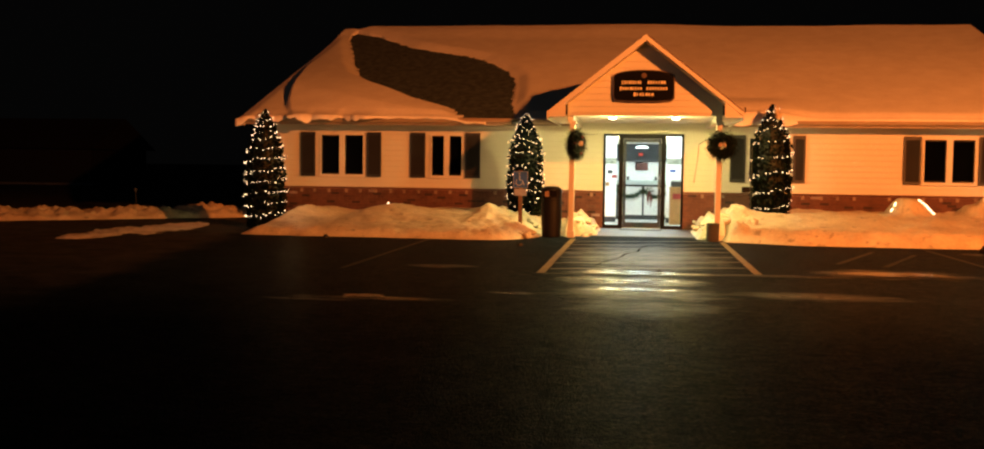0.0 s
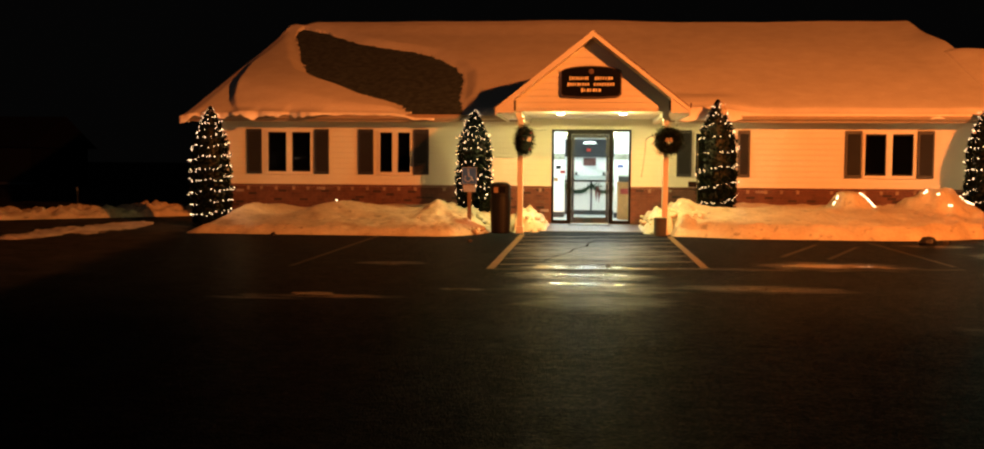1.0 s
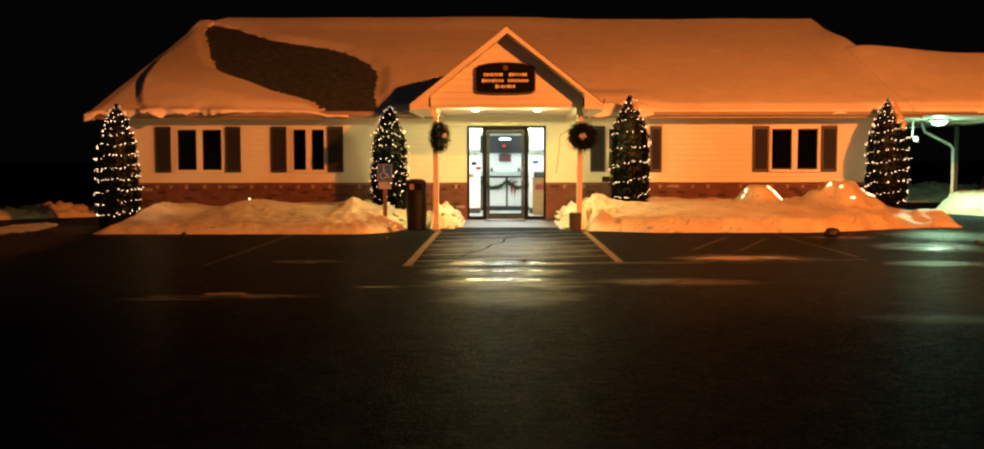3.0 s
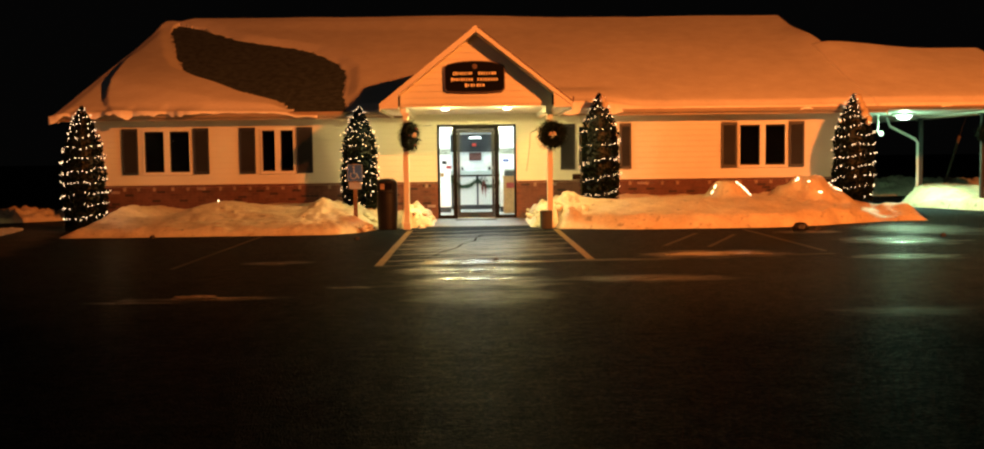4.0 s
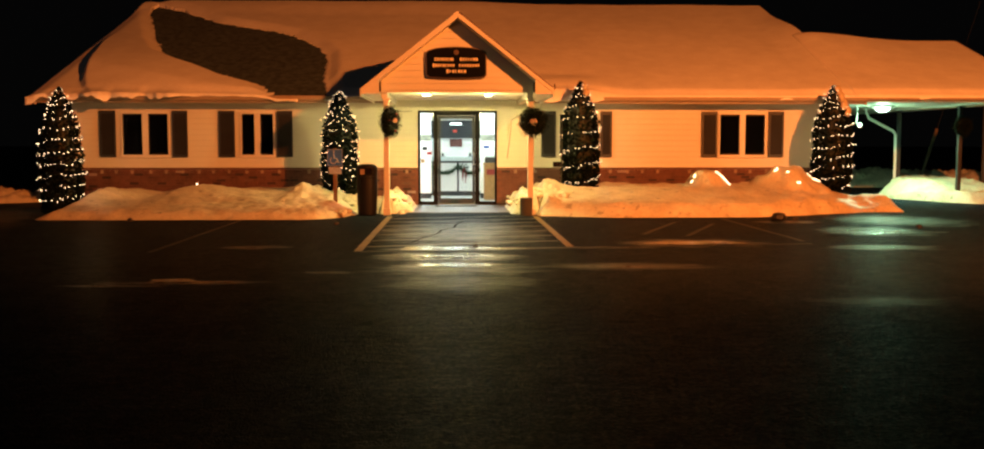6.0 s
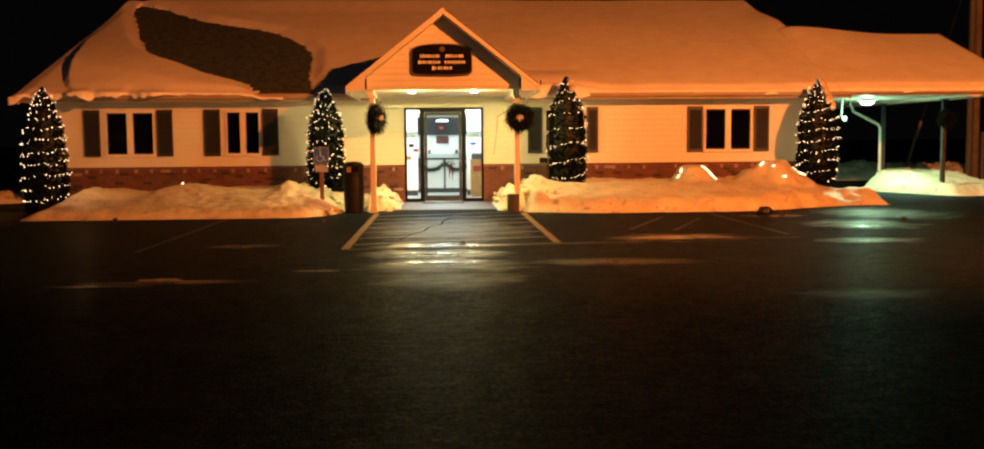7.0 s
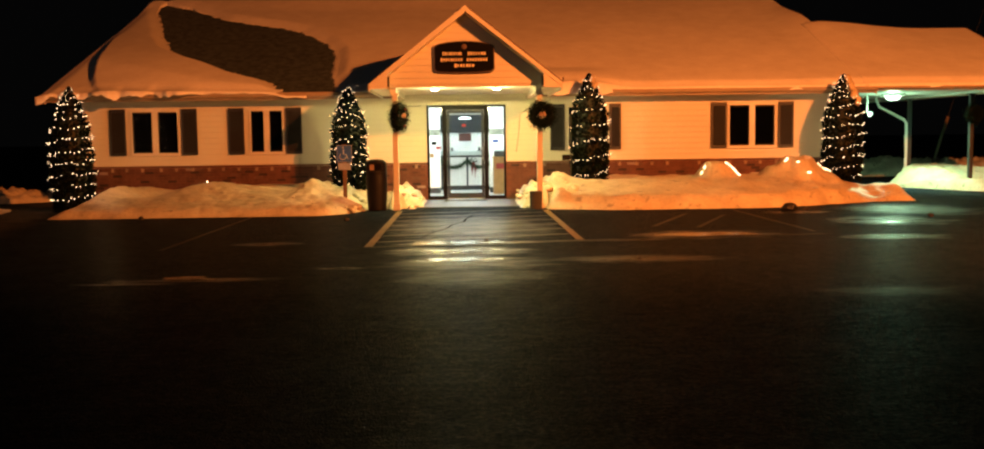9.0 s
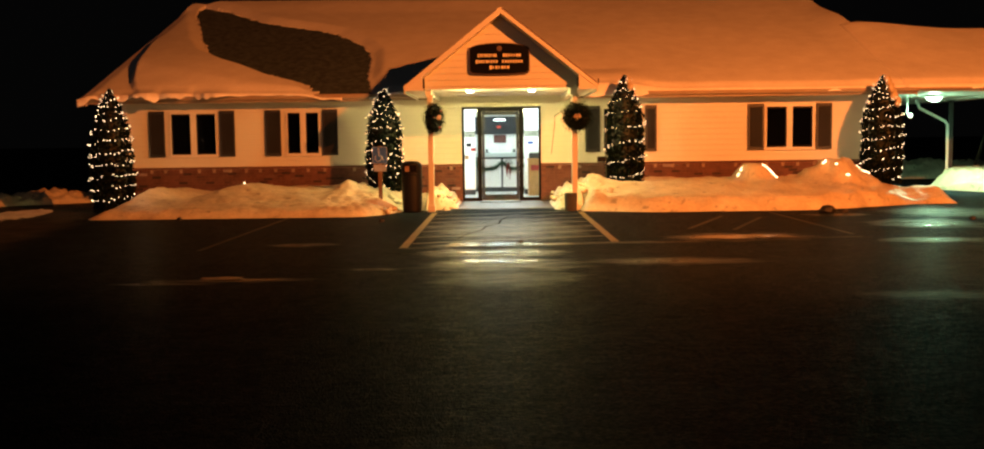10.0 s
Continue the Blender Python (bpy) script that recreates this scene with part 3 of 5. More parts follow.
def main_snow(x, k, canopy=False):
    """k runs from the eave's hanging lip, 0, to the ridge, 1."""
    lip = 0.10 + 0.05 * bumpy(x, 0, 0.8, 7)
    if x < -2.6:
        lip = 0.16 + 0.06 * bumpy(x, 0, 0.7, 8) + smoothstep(-5.6, -6.4, x) * (0.20 + 0.26 * bumpy(x, 0, 0.55, 9) + 0.09 * bumpy(x, 0, 0.18, 3))
    if 1.2 < x < 3.6:
        lip += 0.20 * smoothstep(3.6, 2.8, x)
    top = CANOPY_RIDGE if canopy else RIDGE_Y
    y = EAVE_Y - lip + k * (top + 0.05 - EAVE_Y + lip)
    z = deck(max(y, EAVE_Y - 0.02)) + snow_depth(x, y)
    if y < EAVE_Y + 0.25:
        z -= 0.10 * (1 - smoothstep(EAVE_Y - lip, EAVE_Y + 0.25, y)) ** 2
    z += (0.008 if canopy else 0.0) - 0.10 * smoothstep(0.985, 1.0, k)
    if x < RAKE_L + 0.3:
        z -= 0.08 * smoothstep(RAKE_L + 0.3, RAKE_L - 0.05, x)
    return (x, y, z)


def snow_sheet(name, xs, ks, owner, keep=None, canopy=False):
    """A snow layer with a lip turned down at the eave."""
    bm = grid_mesh(xs, ks, lambda x, k: main_snow(x, k, canopy), keep)
    rim = [e for e in bm.edges if len(e.link_faces) == 1]
    low = bmesh.ops.extrude_edge_only(bm, edges=rim)["geom"]
    for v in (g for g in low if isinstance(g, bmesh.types.BMVert)):
        drop = (0.05 if v.co.x < -2.6 and v.co.y < EAVE_Y + 0.02 else 0.10) + (0.03 * bumpy(v.co.x, 0, 0.3, 9) + smoothstep(-5.9, -6.7, v.co.x) * (0.07 + 0.13 * bumpy(v.co.x, 0, 0.42, 4) + 0.06 * bumpy(v.co.x, 0, 0.12, 6)) if v.co.y < EAVE_Y + 0.02 else 0)
        if 1.6 < v.co.x < 3.7 and v.co.y < EAVE_Y + 0.02:
            drop += 0.19 * smoothstep(3.7, 3.0, v.co.x) + 0.03 * bumpy(v.co.x, 0, 0.25, 2)
        v.co.z = max(v.co.z - drop, deck(max(v.co.y, EAVE_Y)) - 0.02) if v.co.y > EAVE_Y + 0.02 else v.co.z - drop
    return part(name, bm, SNOW, owner, "wind-packed white snow layer", smooth=True)


def keep_main(x, k):
    y = EAVE_Y + k * (RIDGE_Y - EAVE_Y)
    if x < -2.4 and bare(x, main_snow(x, k)[1]):
        return False
    half = (PZ - EAVE_Z - SLOPE * (y - EAVE_Y)) / RISE
    return not (abs(x - PX) < half - 0.05 or (abs(x - PX) < HALF - 0.1 and y < EAVE_Y + 0.25))


snow_sheet("roof_snow", steps(RAKE_L - 0.05, 9.5, 400), steps(0, 1, 150), building, keep_main)
snow_sheet("canopy_snow", steps(9.2, CANOPY_X + 0.06, 54), steps(0, 1, 60), building, canopy=True)


def porch_snow(x, y):
    return (x, y, PZ - RISE * abs(x - PX) + 0.05 + 0.02 * bumpy(x, y, 0.5, 4))


bm = grid_mesh(steps(PX - 0.25, PX + HALF + 0.03, 24), steps(FRONT_Y + 0.14, 27.2, 50), porch_snow,
               lambda x, y: PZ - RISE * abs(x - PX) > deck(y) - 0.15 or y < 23.6)
rim = [e for e in bm.edges if len(e.link_faces) == 1]
for v in (g for g in bmesh.ops.extrude_edge_only(bm, edges=rim)["geom"] if isinstance(g, bmesh.types.BMVert)):
    v.co.z -= 0.08
part("porch_snow", bm, SNOW, building, smooth=True)


# ---- windows and shutters ----
def window(x0, x1, z0, z1):
    """A pair of casements in a white frame, set through the wall."""
    y = WALL - 0.046
    mid = (x0 + x1) / 2
    bm = box(x0, x0 + 0.032, y, WALL + 0.10, z0, z1)
    for a, b, c, d in ((x1 - 0.032, x1, z0, z1), (mid - 0.065, mid + 0.065, z0 + 0.032, z1 - 0.032), (x0 + 0.032, x1 - 0.032, z0, z0 + 0.032), (x0 + 0.032, x1 - 0.032, z1 - 0.032, z1)):
        box(a, b, y, WALL + 0.10, c, d, bm=bm)
    bmesh.ops.remove_doubles(bm, verts=bm.verts[:], dist=0.0005)
    frame_part = part("window", bm, TRIM, building, "white vinyl twin casement window")
    for a, b in ((x0 + 0.032, mid - 0.065), (mid + 0.065, x1 - 0.032)):
        pane = part("pane", box(a, b, WALL + 0.03, WALL + 0.036, z0 + 0.032, z1 - 0.032), DARKENED_GLASS, frame_part, "dark unlit window glass")
        pane.visible_shadow = False
        sash = bmesh.new()
        for c, d, e, f in ((a, a + 0.02, z0 + 0.032, z1 - 0.032), (b - 0.02, b, z0 + 0.032, z1 - 0.032), (a, b, z0 + 0.032, z0 + 0.075), (a, b, z1 - 0.075, z1 - 0.032)):
            box(c, d, WALL + 0.005, WALL + 0.028, e, f, bm=sash)
        bmesh.ops.remove_doubles(sash, verts=sash.verts[:], dist=0.0005)
        part("sash", sash, BRONZE, frame_part)
    # added sheet behind the panes, in place of the room's darkness
    part("dark_backing", box(x0 + 0.034, x1 - 0.034, WALL + 0.105, WALL + 0.112, z0 + 0.034, z1 - 0.034), DARK_BACKING, frame_part, "near-black backing in place of the unlit room")
    part("sill", box(x0 - 0.03, x1 + 0.03, WALL - 0.06, WALL + 0.0, z0 - 0.035, z0 - 0.001, 0.004), TRIM, frame_part)


def shutter(x0, x1, z0=1.13, z1=2.20):
    """A louvred shutter: stiles, rails and sloped slats in one moulding."""
    y0, y1 = WALL - 0.075, WALL - 0.037
    bm = box(x0, x0 + 0.04, y0, y1, z0, z1)
    for a, b, c, d in ((x1 - 0.04, x1, z0, z1), (x0 + 0.04, x1 - 0.04, z0, z0 + 0.06), (x0 + 0.04, x1 - 0.04, z1 - 0.06, z1)):
        box(a, b, y0, y1, c, d, bm=bm)
    box(x0 + 0.04, x1 - 0.04, y1 - 0.008, y1, z0 + 0.06, z1 - 0.06, bm=bm)
    bmesh.ops.remove_doubles(bm, verts=bm.verts[:], dist=0.0005)
    leaf = part("shutter", bm, SHUTTER, building, "dark brown louvred shutter")
    z = z0 + 0.085
    slat = None
    while z < z1 - 0.08:
        if slat is None:
            ob = part("slat", slab([(x0 + 0.04, y0 + 0.004, -0.02), (x1 - 0.04, y0 + 0.004, -0.02), (x1 - 0.04, y1 - 0.010, 0.02), (x0 + 0.04, y1 - 0.010, 0.02)], 0.006), SHUTTER, leaf)
            slat = ob.data
        else:
            ob = new("slat", slat)
            ob.parent = leaf
        ob.location = (0, 0, z)
        z += 0.042


for o in OPENINGS:
    window(*o)
for a, b in ((-8.17, -7.81), (-6.52, -6.17), (-5.45, -5.09), (-4.12, -3.76), (2.02, 2.36), (3.41, 3.68), (5.80, 6.17), (7.39, 7.75)):
    shutter(a, b)

# ---- entrance: storefront frame, sidelights, door ----
DX0, DX1 = -0.86, 0.98
FY0, FY1 = WALL - 0.046, WALL + 0.08
bm = box(DX0, DX0 + 0.05, FY0, FY1, 0.0, 2.21)
for a, b, c, d in ((DX1 - 0.05, DX1, 0.0, 2.21), (-0.50, -0.40, 0.0, 2.16), (0.47, 0.57, 0.0, 2.16), (DX0 + 0.05, DX1 - 0.05, 2.16, 2.21), (DX0 + 0.05, -0.50, 0.0, 0.09), (0.57, DX1 - 0.05, 0.0, 0.09), (-0.40, 0.47, 2.10, 2.16)):
    box(a, b, FY0, FY1, c, d, bm=bm)
bmesh.ops.remove_doubles(bm, verts=bm.verts[:], dist=0.0005)
entrance = part("entrance_frame", bm, BRONZE, building, "dark bronze aluminium storefront frame")
for a, b in ((DX0 + 0.05, -0.50), (0.57, DX1 - 0.05)):
    pane = part("sidelight_pane", box(a, b, WALL + 0.02, WALL + 0.026, 0.09, 2.16), GLASS, entrance, "clear sidelight glass")
    pane.visible_shadow = False
part("threshold", box(-0.40, 0.47, FY0 - 0.03, FY1, 0.0, 0.03, 0.006), SILVER, entrance)
bm = box(-0.395, -0.335, WALL - 0.01, WALL + 0.035, 0.035, 2.095)
for a, b, c, d in ((0.405, 0.465, 0.035, 2.095), (-0.335, 0.405, 0.035, 0.16), (-0.335, 0.405, 2.02, 2.095)):
    box(a, b, WALL - 0.01, WALL + 0.035, c, d, bm=bm)
bmesh.ops.remove_doubles(bm, verts=bm.verts[:], dist=0.0005)
door = part("door", bm, STILE, building, "closed glazed door with grey metal stiles")
pane = part("door_pane", box(-0.335, 0.405, WALL + 0.01, WALL + 0.016, 0.16, 2.02), GLASS, door, "clear door glass")
pane.visible_shadow = False
part("push_bar", tube([(-0.33, WALL + 0.08, 1.02), (0.40, WALL + 0.08, 1.02)], 0.014), BRONZE, door)
part("pull_handle", tube([(0.43, WALL - 0.012, 0.95), (0.43, WALL - 0.06, 0.95), (0.43, WALL - 0.06, 1.22), (0.43, WALL - 0.012, 1.22)], 0.011), SILVER, door)
part("door_closer", box(-0.05, 0.25, WALL + 0.036, WALL + 0.09, 2.03, 2.085, 0.008), BRONZE, door)

# ---- lobby ----
lobby = thing("lobby_room", "bright white lobby behind the glazed entrance", "room", kind="structure")
LX0, LX1, LY1 = -1.9, 2.1, 31.2
part("lobby_floor", box(LX0, LX1, WALL + 0.16, LY1, 0.0, 0.02), LOBBY_FLOOR, lobby)
part("lobby_ceiling", box(LX0, LX1, WALL + 0.16, LY1, 2.46, 2.50), WHITE_WALL, lobby)
for a, b, c, d in ((LX0 - 0.08, LX0, WALL + 0.16, LY1), (LX1, LX1 + 0.08, WALL + 0.16, LY1), (LX0, LX1, LY1, LY1 + 0.08), (LX0, -0.62, 26.4, 26.5), (0.66, LX1, 26.4, 26.5)):
    part("lobby_wall", box(a, b, c, d, 0.0, 2.46), WHITE_WALL, lobby)
part("fascia_panel", box(-1.2, 1.5, LY1 - 0.06, LY1 - 0.003, 1.62, 2.16), DARK_PANEL, lobby, "dark band high on the far wall")
for a, b in ((LX0, -0.62), (0.66, LX1)):
    part("wallpaper_border", box(a, b, 26.394, 26.399, 1.52, 1.68), material("patterned_border_paper", (0.26, 0.27, 0.21), rough=0.7, vary=0.4, scale=14, fine=60, bump=0.0), lobby)
    part("baseboard", box(a, b, 26.38, 26.399, 0.02, 0.16), DARK_PANEL, lobby)

counter = thing("teller_counter", "white teller counter with pale laminate top", "counter", at=(0, 28, 0))
counter.matrix_world = Matrix.Identity(4)
part("counter_front", box(-1.3, 1.5, 28.0, 28.06, 0.02, 0.97), WHITE_WALL, counter)
part("counter_top", box(-1.34, 1.54, 27.9, 28.5, 0.97, 1.09, 0.01), TEAL, counter, "pale grey-green laminate top")
part("kick_board", box(-1.3, 1.5, 27.985, 27.999, 0.02, 0.14), DARK_PANEL, counter)
for cx in (-0.62, 0.08, 0.78):
    part("panel_strip", box(cx - 0.025, cx + 0.025, 27.985, 27.999, 0.14, 0.97), DARK_PANEL, counter)
part("edge_strip", box(-1.3, 1.5, 27.985, 27.999, 0.92, 0.969), DARK_PANEL, counter)


def needle_ring(points, spread_size, n, seed, leaf=0.035):
    """Short needle blades round a line of points."""
    rng = random.Random(seed)
    bm = bmesh.new()
    for _ in range(n):
        p = Vector(rng.choice(points)) + Vector([rng.gauss(0, spread_size) for _ in range(3)])
        way = Vector([rng.gauss(0, 1) for _ in range(3)]).normalized()
        side = way.orthogonal().normalized() * leaf * 0.16
        tip = p + way * leaf * rng.uniform(0.8, 1.6)
        bm.faces.new([bm.verts.new(q) for q in (p - side, p + side, tip)])
    return bm


def swag(x0, x1, z, drop, y, n=16):
    return [(x0 + (x1 - x0) * k / n, y, z - drop * (1 - (2 * k / n - 1) ** 2)) for k in range(n + 1)]


garland = thing("counter_garland", "green artificial garland swagged along the counter front", "garland")
for a, b in ((-0.62, 0.06), (0.10, 0.78)):
    line = swag(a, b, 0.82, 0.18, 27.94)
    part("garland_swag", needle_ring(line, 0.022, 900, 5, 0.05), GARLAND, garland)
bow = thing("counter_bow", "dark ribbon bow with long tails hanging on the counter", "bow")
part("bow_loops", tube([(0.14, 27.93, 0.80), (0.22, 27.90, 0.90), (0.25, 27.93, 0.80), (0.29, 27.90, 0.90), (0.36, 27.93, 0.80), (0.25, 27.93, 0.79)], 0.022, 6), GARLAND, bow)
part("bow_tail", tube([(0.24, 27.93, 0.79), (0.21, 27.93, 0.6), (0.22, 27.93, 0.42)], [0.02, 0.03, 0.012], 6), RED, bow)
part("bow_tail", tube([(0.26, 27.93, 0.79), (0.30, 27.93, 0.62), (0.29, 27.93, 0.36)], [0.02, 0.03, 0.012], 6), RED, bow)


def monitor(x, y, z, w, h, mat, name, label):
    root = thing(name, label, name.replace("_", " "))
    part("screen", box(x - w / 2, x + w / 2, y, y + 0.04, z + 0.10, z + 0.10 + h, 0.006), mat, root)
    part("stand", box(x - 0.03, x + 0.03, y + 0.03, y + 0.06, z + 0.012, z + 0.14), DARK_PANEL, root)
    part("foot", box(x - 0.09, x + 0.09, y - 0.02, y + 0.10, z, z + 0.012), DARK_PANEL, root)


monitor(-0.34, 28.25, 1.09, 0.36, 0.30, SIGN_WHITE, "computer_monitor", "pale office monitor standing on the teller counter")
monitor(0.42, 28.25, 1.09, 0.34, 0.30, SIGN_WHITE, "computer_monitor", "pale office monitor standing on the teller counter")
for x, w, h in ((-0.12, 0.16, 0.20), (0.12, 0.22, 0.15), (0.30, 0.10, 0.22)):
    tagged(part("paper_stack", box(x - w / 2, x + w / 2, 28.1, 28.3, 1.09, 1.09 + h, 0.004), SIGN_WHITE), "white paper carton on the counter top", "box", "cartons on the counter")
poster = thing("red_picture", "small red and brown framed picture on the far wall", "picture")
part("picture_frame", box(-0.16, 0.22, LY1 - 0.03, LY1 - 0.004, 1.36, 1.60, 0.004), material("dark_red_print", (0.16, 0.05, 0.035), vary=0.3, bump=0.02), poster)
exit_sign = thing("exit_sign", "small red lit sign high on the dark band", "sign")
part("sign_face", box(-0.06, 0.06, LY1 - 0.075, LY1 - 0.062, 1.80, 1.88, 0.004), material("lit_red_sign", (0.5, 0.05, 0.03), rough=0.4, bump=0.0, emit=(1.0, 0.10, 0.05), strength=0.5), exit_sign)
cabinet = thing("oak_cabinet", "golden oak cabinet standing beside the entrance", "cabinet")
part("body", box(0.74, 1.45, 25.6, 26.2, 0.02, 0.92, 0.01), WOOD, cabinet)
part("top", box(0.72, 1.47, 25.57, 26.22, 0.92, 0.96, 0.006), WOOD, cabinet)
part("cabinet_door", box(0.78, 1.08, 25.585, 25.599, 0.10, 0.88, 0.004), WOOD, cabinet)
part("cabinet_door", box(1.11, 1.41, 25.585, 25.599, 0.10, 0.88, 0.004), WOOD, cabinet)
part("cabinet_label", box(0.80, 1.02, 25.578, 25.5845, 0.66, 0.80), RED, cabinet, "red label on the cabinet door")
printer = thing("grey_printer", "grey printer with dark lid resting on the oak cabinet", "printer")
part("printer_body", box(0.76, 1.2, 25.65, 26.05, 0.962, 1.10, 0.02), DARK_PANEL, printer)
part("printer_lid", box(0.76, 1.2, 25.65, 26.05, 1.102, 1.16, 0.015), TEAL, printer)
for i, (x, z, w, h, mat) in enumerate(((-0.78, 1.32, 0.13, 0.09, BIN_BROWN), (-0.67, 1.20, 0.13, 0.08, RED), (-0.84, 1.0, 0.10, 0.10, WOOD), (0.82, 1.36, 0.15, 0.07, SIGN_BLUE))):
    tagged(part("wall_notice", box(x - w / 2, x + w / 2, 26.385, 26.393, z - h / 2, z + h / 2), mat), "small coloured notice fixed to the white wall", "notice", "notices on the lobby wall")
for lx, ly in ((-0.9, 25.4), (0.9, 25.4), (0.0, 28.4)):
    light = thing("ceiling_light", "lit rectangular fluorescent panel in the lobby ceiling", "ceiling light", "lobby ceiling lights")
    part("frame", box(lx - 0.32, lx + 0.32, ly - 0.6, ly + 0.6, 2.452, 2.458), SIGN_WHITE, light)
    part("diffuser", box(lx - 0.28, lx + 0.28, ly - 0.56, ly + 0.56, 2.446, 2.4515), LOBBY_GLOW, light)
pendant = thing("pendant_lamp", "pale hanging lamp in front of the dark wall band", "pendant lamp")
part("shade", lathe([(0.03, 0.055), (0.15, 0.045), (0.19, 0.0), (0.18, -0.005)], 20, (0.03, 30.2, 2.02)), LOBBY_GLOW, pendant)
part("cord", tube([(0.03, 30.2, 2.14), (0.03, 30.2, 2.46)], 0.006, 6), WIRE, pendant)

# ---- porch fittings ----
for lx, ly in PORCH_LIGHTS:
    can = thing("porch_light", "lit recessed round porch downlight in white soffit", "ceiling light", "porch downlights")
    part("trim_ring", lathe([(0.105, -0.02), (0.11, 0.0), (0.082, 0.0), (0.08, -0.014)], 24, (lx, ly, 2.452)), SIGN_WHITE, can)
    part("lens", lathe([(0.0, -0.018), (0.05, -0.015), (0.074, 0.0), (0.076, 0.03)], 24, (lx, ly, 2.418)), PORCH_GLOW, can)

sign = thing("gable_sign", "black arched sign with gold border and three lines of gold lettering", "sign")
SX, SZ0, SZ1, SW = 0.03, 2.74, 3.25, 0.60


def arched(w, z0, z1, rise):
    top = [(SX + w * math.cos(a), z1 + rise * math.sin(a)) for a in (math.pi * k / 14 for k in range(1, 14))]
    flat = [(SX + w, z0 + 0.05), (SX + w - 0.05, z0), (SX + w * 0.4, z0 - 0.02), (SX - w * 0.4, z0 - 0.02), (SX - w + 0.05, z0), (SX - w, z0 + 0.05), (SX - w, z1)]
    return [(SX + w, z1)] + top[:1] + [(x, min(z, z1 + rise)) for x, z in top[1:]] + flat[::-1]


part("sign_border", prism(arched(SW, SZ0, SZ1 - 0.02, 0.12), GABLE_Y - 0.10, GABLE_Y - 0.025), material("dull_gold_border", (0.06, 0.035, 0.02), rough=0.4, bump=0.05), sign)
part("sign_board", prism(arched(SW - 0.022, SZ0 + 0.022, SZ1 - 0.03, 0.11), GABLE_Y - 0.115, GABLE_Y - 0.1005), SIGN_BLACK, sign)
part("sign_crest", lathe([(0.0, -0.01), (0.06, -0.008), (0.045, 0.004), (0.0, 0.008)], 14, (0, 0, 0)), material("dull_crest", (0.10, 0.06, 0.05), bump=0.3), sign).matrix_world = pose(SX, GABLE_Y - 0.118, 3.235, 90)
rng = random.Random(14)
for z, bars in ((3.10, ((-0.43, -0.04, 9), (0.07, 0.43, 7))), (2.98, ((-0.47, -0.03, 9), (0.05, 0.47, 8))), (2.865, ((-0.20, 0.20, 7),))):
    for a, b, n in bars:
        step = (b - a) / n
        for k in range(n):
            left, wide, high = SX + a + (k + 0.1) * step, step * rng.uniform(0.42, 0.74), rng.uniform(0.024, 0.031) + (0 if k else 0.007)
            part("letter_bar", box(left, left + wide, GABLE_Y - 0.122, GABLE_Y - 0.1155, z - high, z + high), GOLD, sign)
for bx in (-0.52, 0.52):
    part("sign_bracket", box(SX + bx - 0.02, SX + bx + 0.02, GABLE_Y - 0.024, GABLE_Y - 0.001, 2.85, 3.15), BRONZE, sign)


def wreath(at, radius, turn, label, dressed=True):
    root = thing("wreath", label, "wreath", "porch wreaths")
    ring = [(radius * math.cos(a), 0, radius * math.sin(a)) for a in (2 * math.pi * k / 40 for k in range(40))]
    part("greenery", needle_ring(ring, 0.052, 3600, 11, 0.06), NEEDLE, root)
    core = bmesh.new()
    tube(ring + [ring[0]], 0.045, 7, core)
    part("wreath_core", core, WIRE, root)
    if dressed:
        part("bow", tube([(-0.06, -0.10, -0.01), (-0.03, -0.12, 0.05), (0, -0.10, 0.0), (0.03, -0.12, 0.05), (0.06, -0.10, -0.01)], 0.022, 7), PALE_BOW, root, "pale ribbon bow")
    for k in range(3 if turn > 30 else 0):
        a = 0.9 + 2.1 * k
        part("bauble", lathe([(0.0, -0.025), (0.02, -0.014), (0.025, 0.0), (0.02, 0.014), (0.0, 0.025)], 8, (radius * math.cos(a), -0.085, radius * math.sin(a))), RED, root)
    root.matrix_world = pose(*at, 0, 0, turn)
    return root


wreath((-1.285, GABLE_Y - 0.11, 1.87), 0.19, 66, "green fir wreath with pale bow hung on the porch post")
wreath((1.56, GABLE_Y - 0.11, 1.87), 0.175, 0, "green fir wreath with pale centre bow hung on the post")
line = [(-1.3, GABLE_Y + 0.02, 2.16), (-1.15, GABLE_Y + 0.6, 2.10), (-1.05, GABLE_Y + 1.6, 2.13), (-0.98, WALL - 0.04, 2.2)]
tagged(part("hanging_cable", tube(line, 0.007, 6), WIRE), "thin dark cable slung from post to wall", "cable", "porch cables")
line = [(1.46, GABLE_Y + 0.06, 2.14), (1.34, GABLE_Y + 0.9, 2.02), (1.25, GABLE_Y + 2.2, 1.96), (1.30, WALL - 0.04, 1.70), (1.22, WALL - 0.04, 1.10)]
tagged(part("hanging_cable", tube(line, 0.006, 6), WIRE), "thin dark cable slung from post down the siding", "cable", "porch cables")

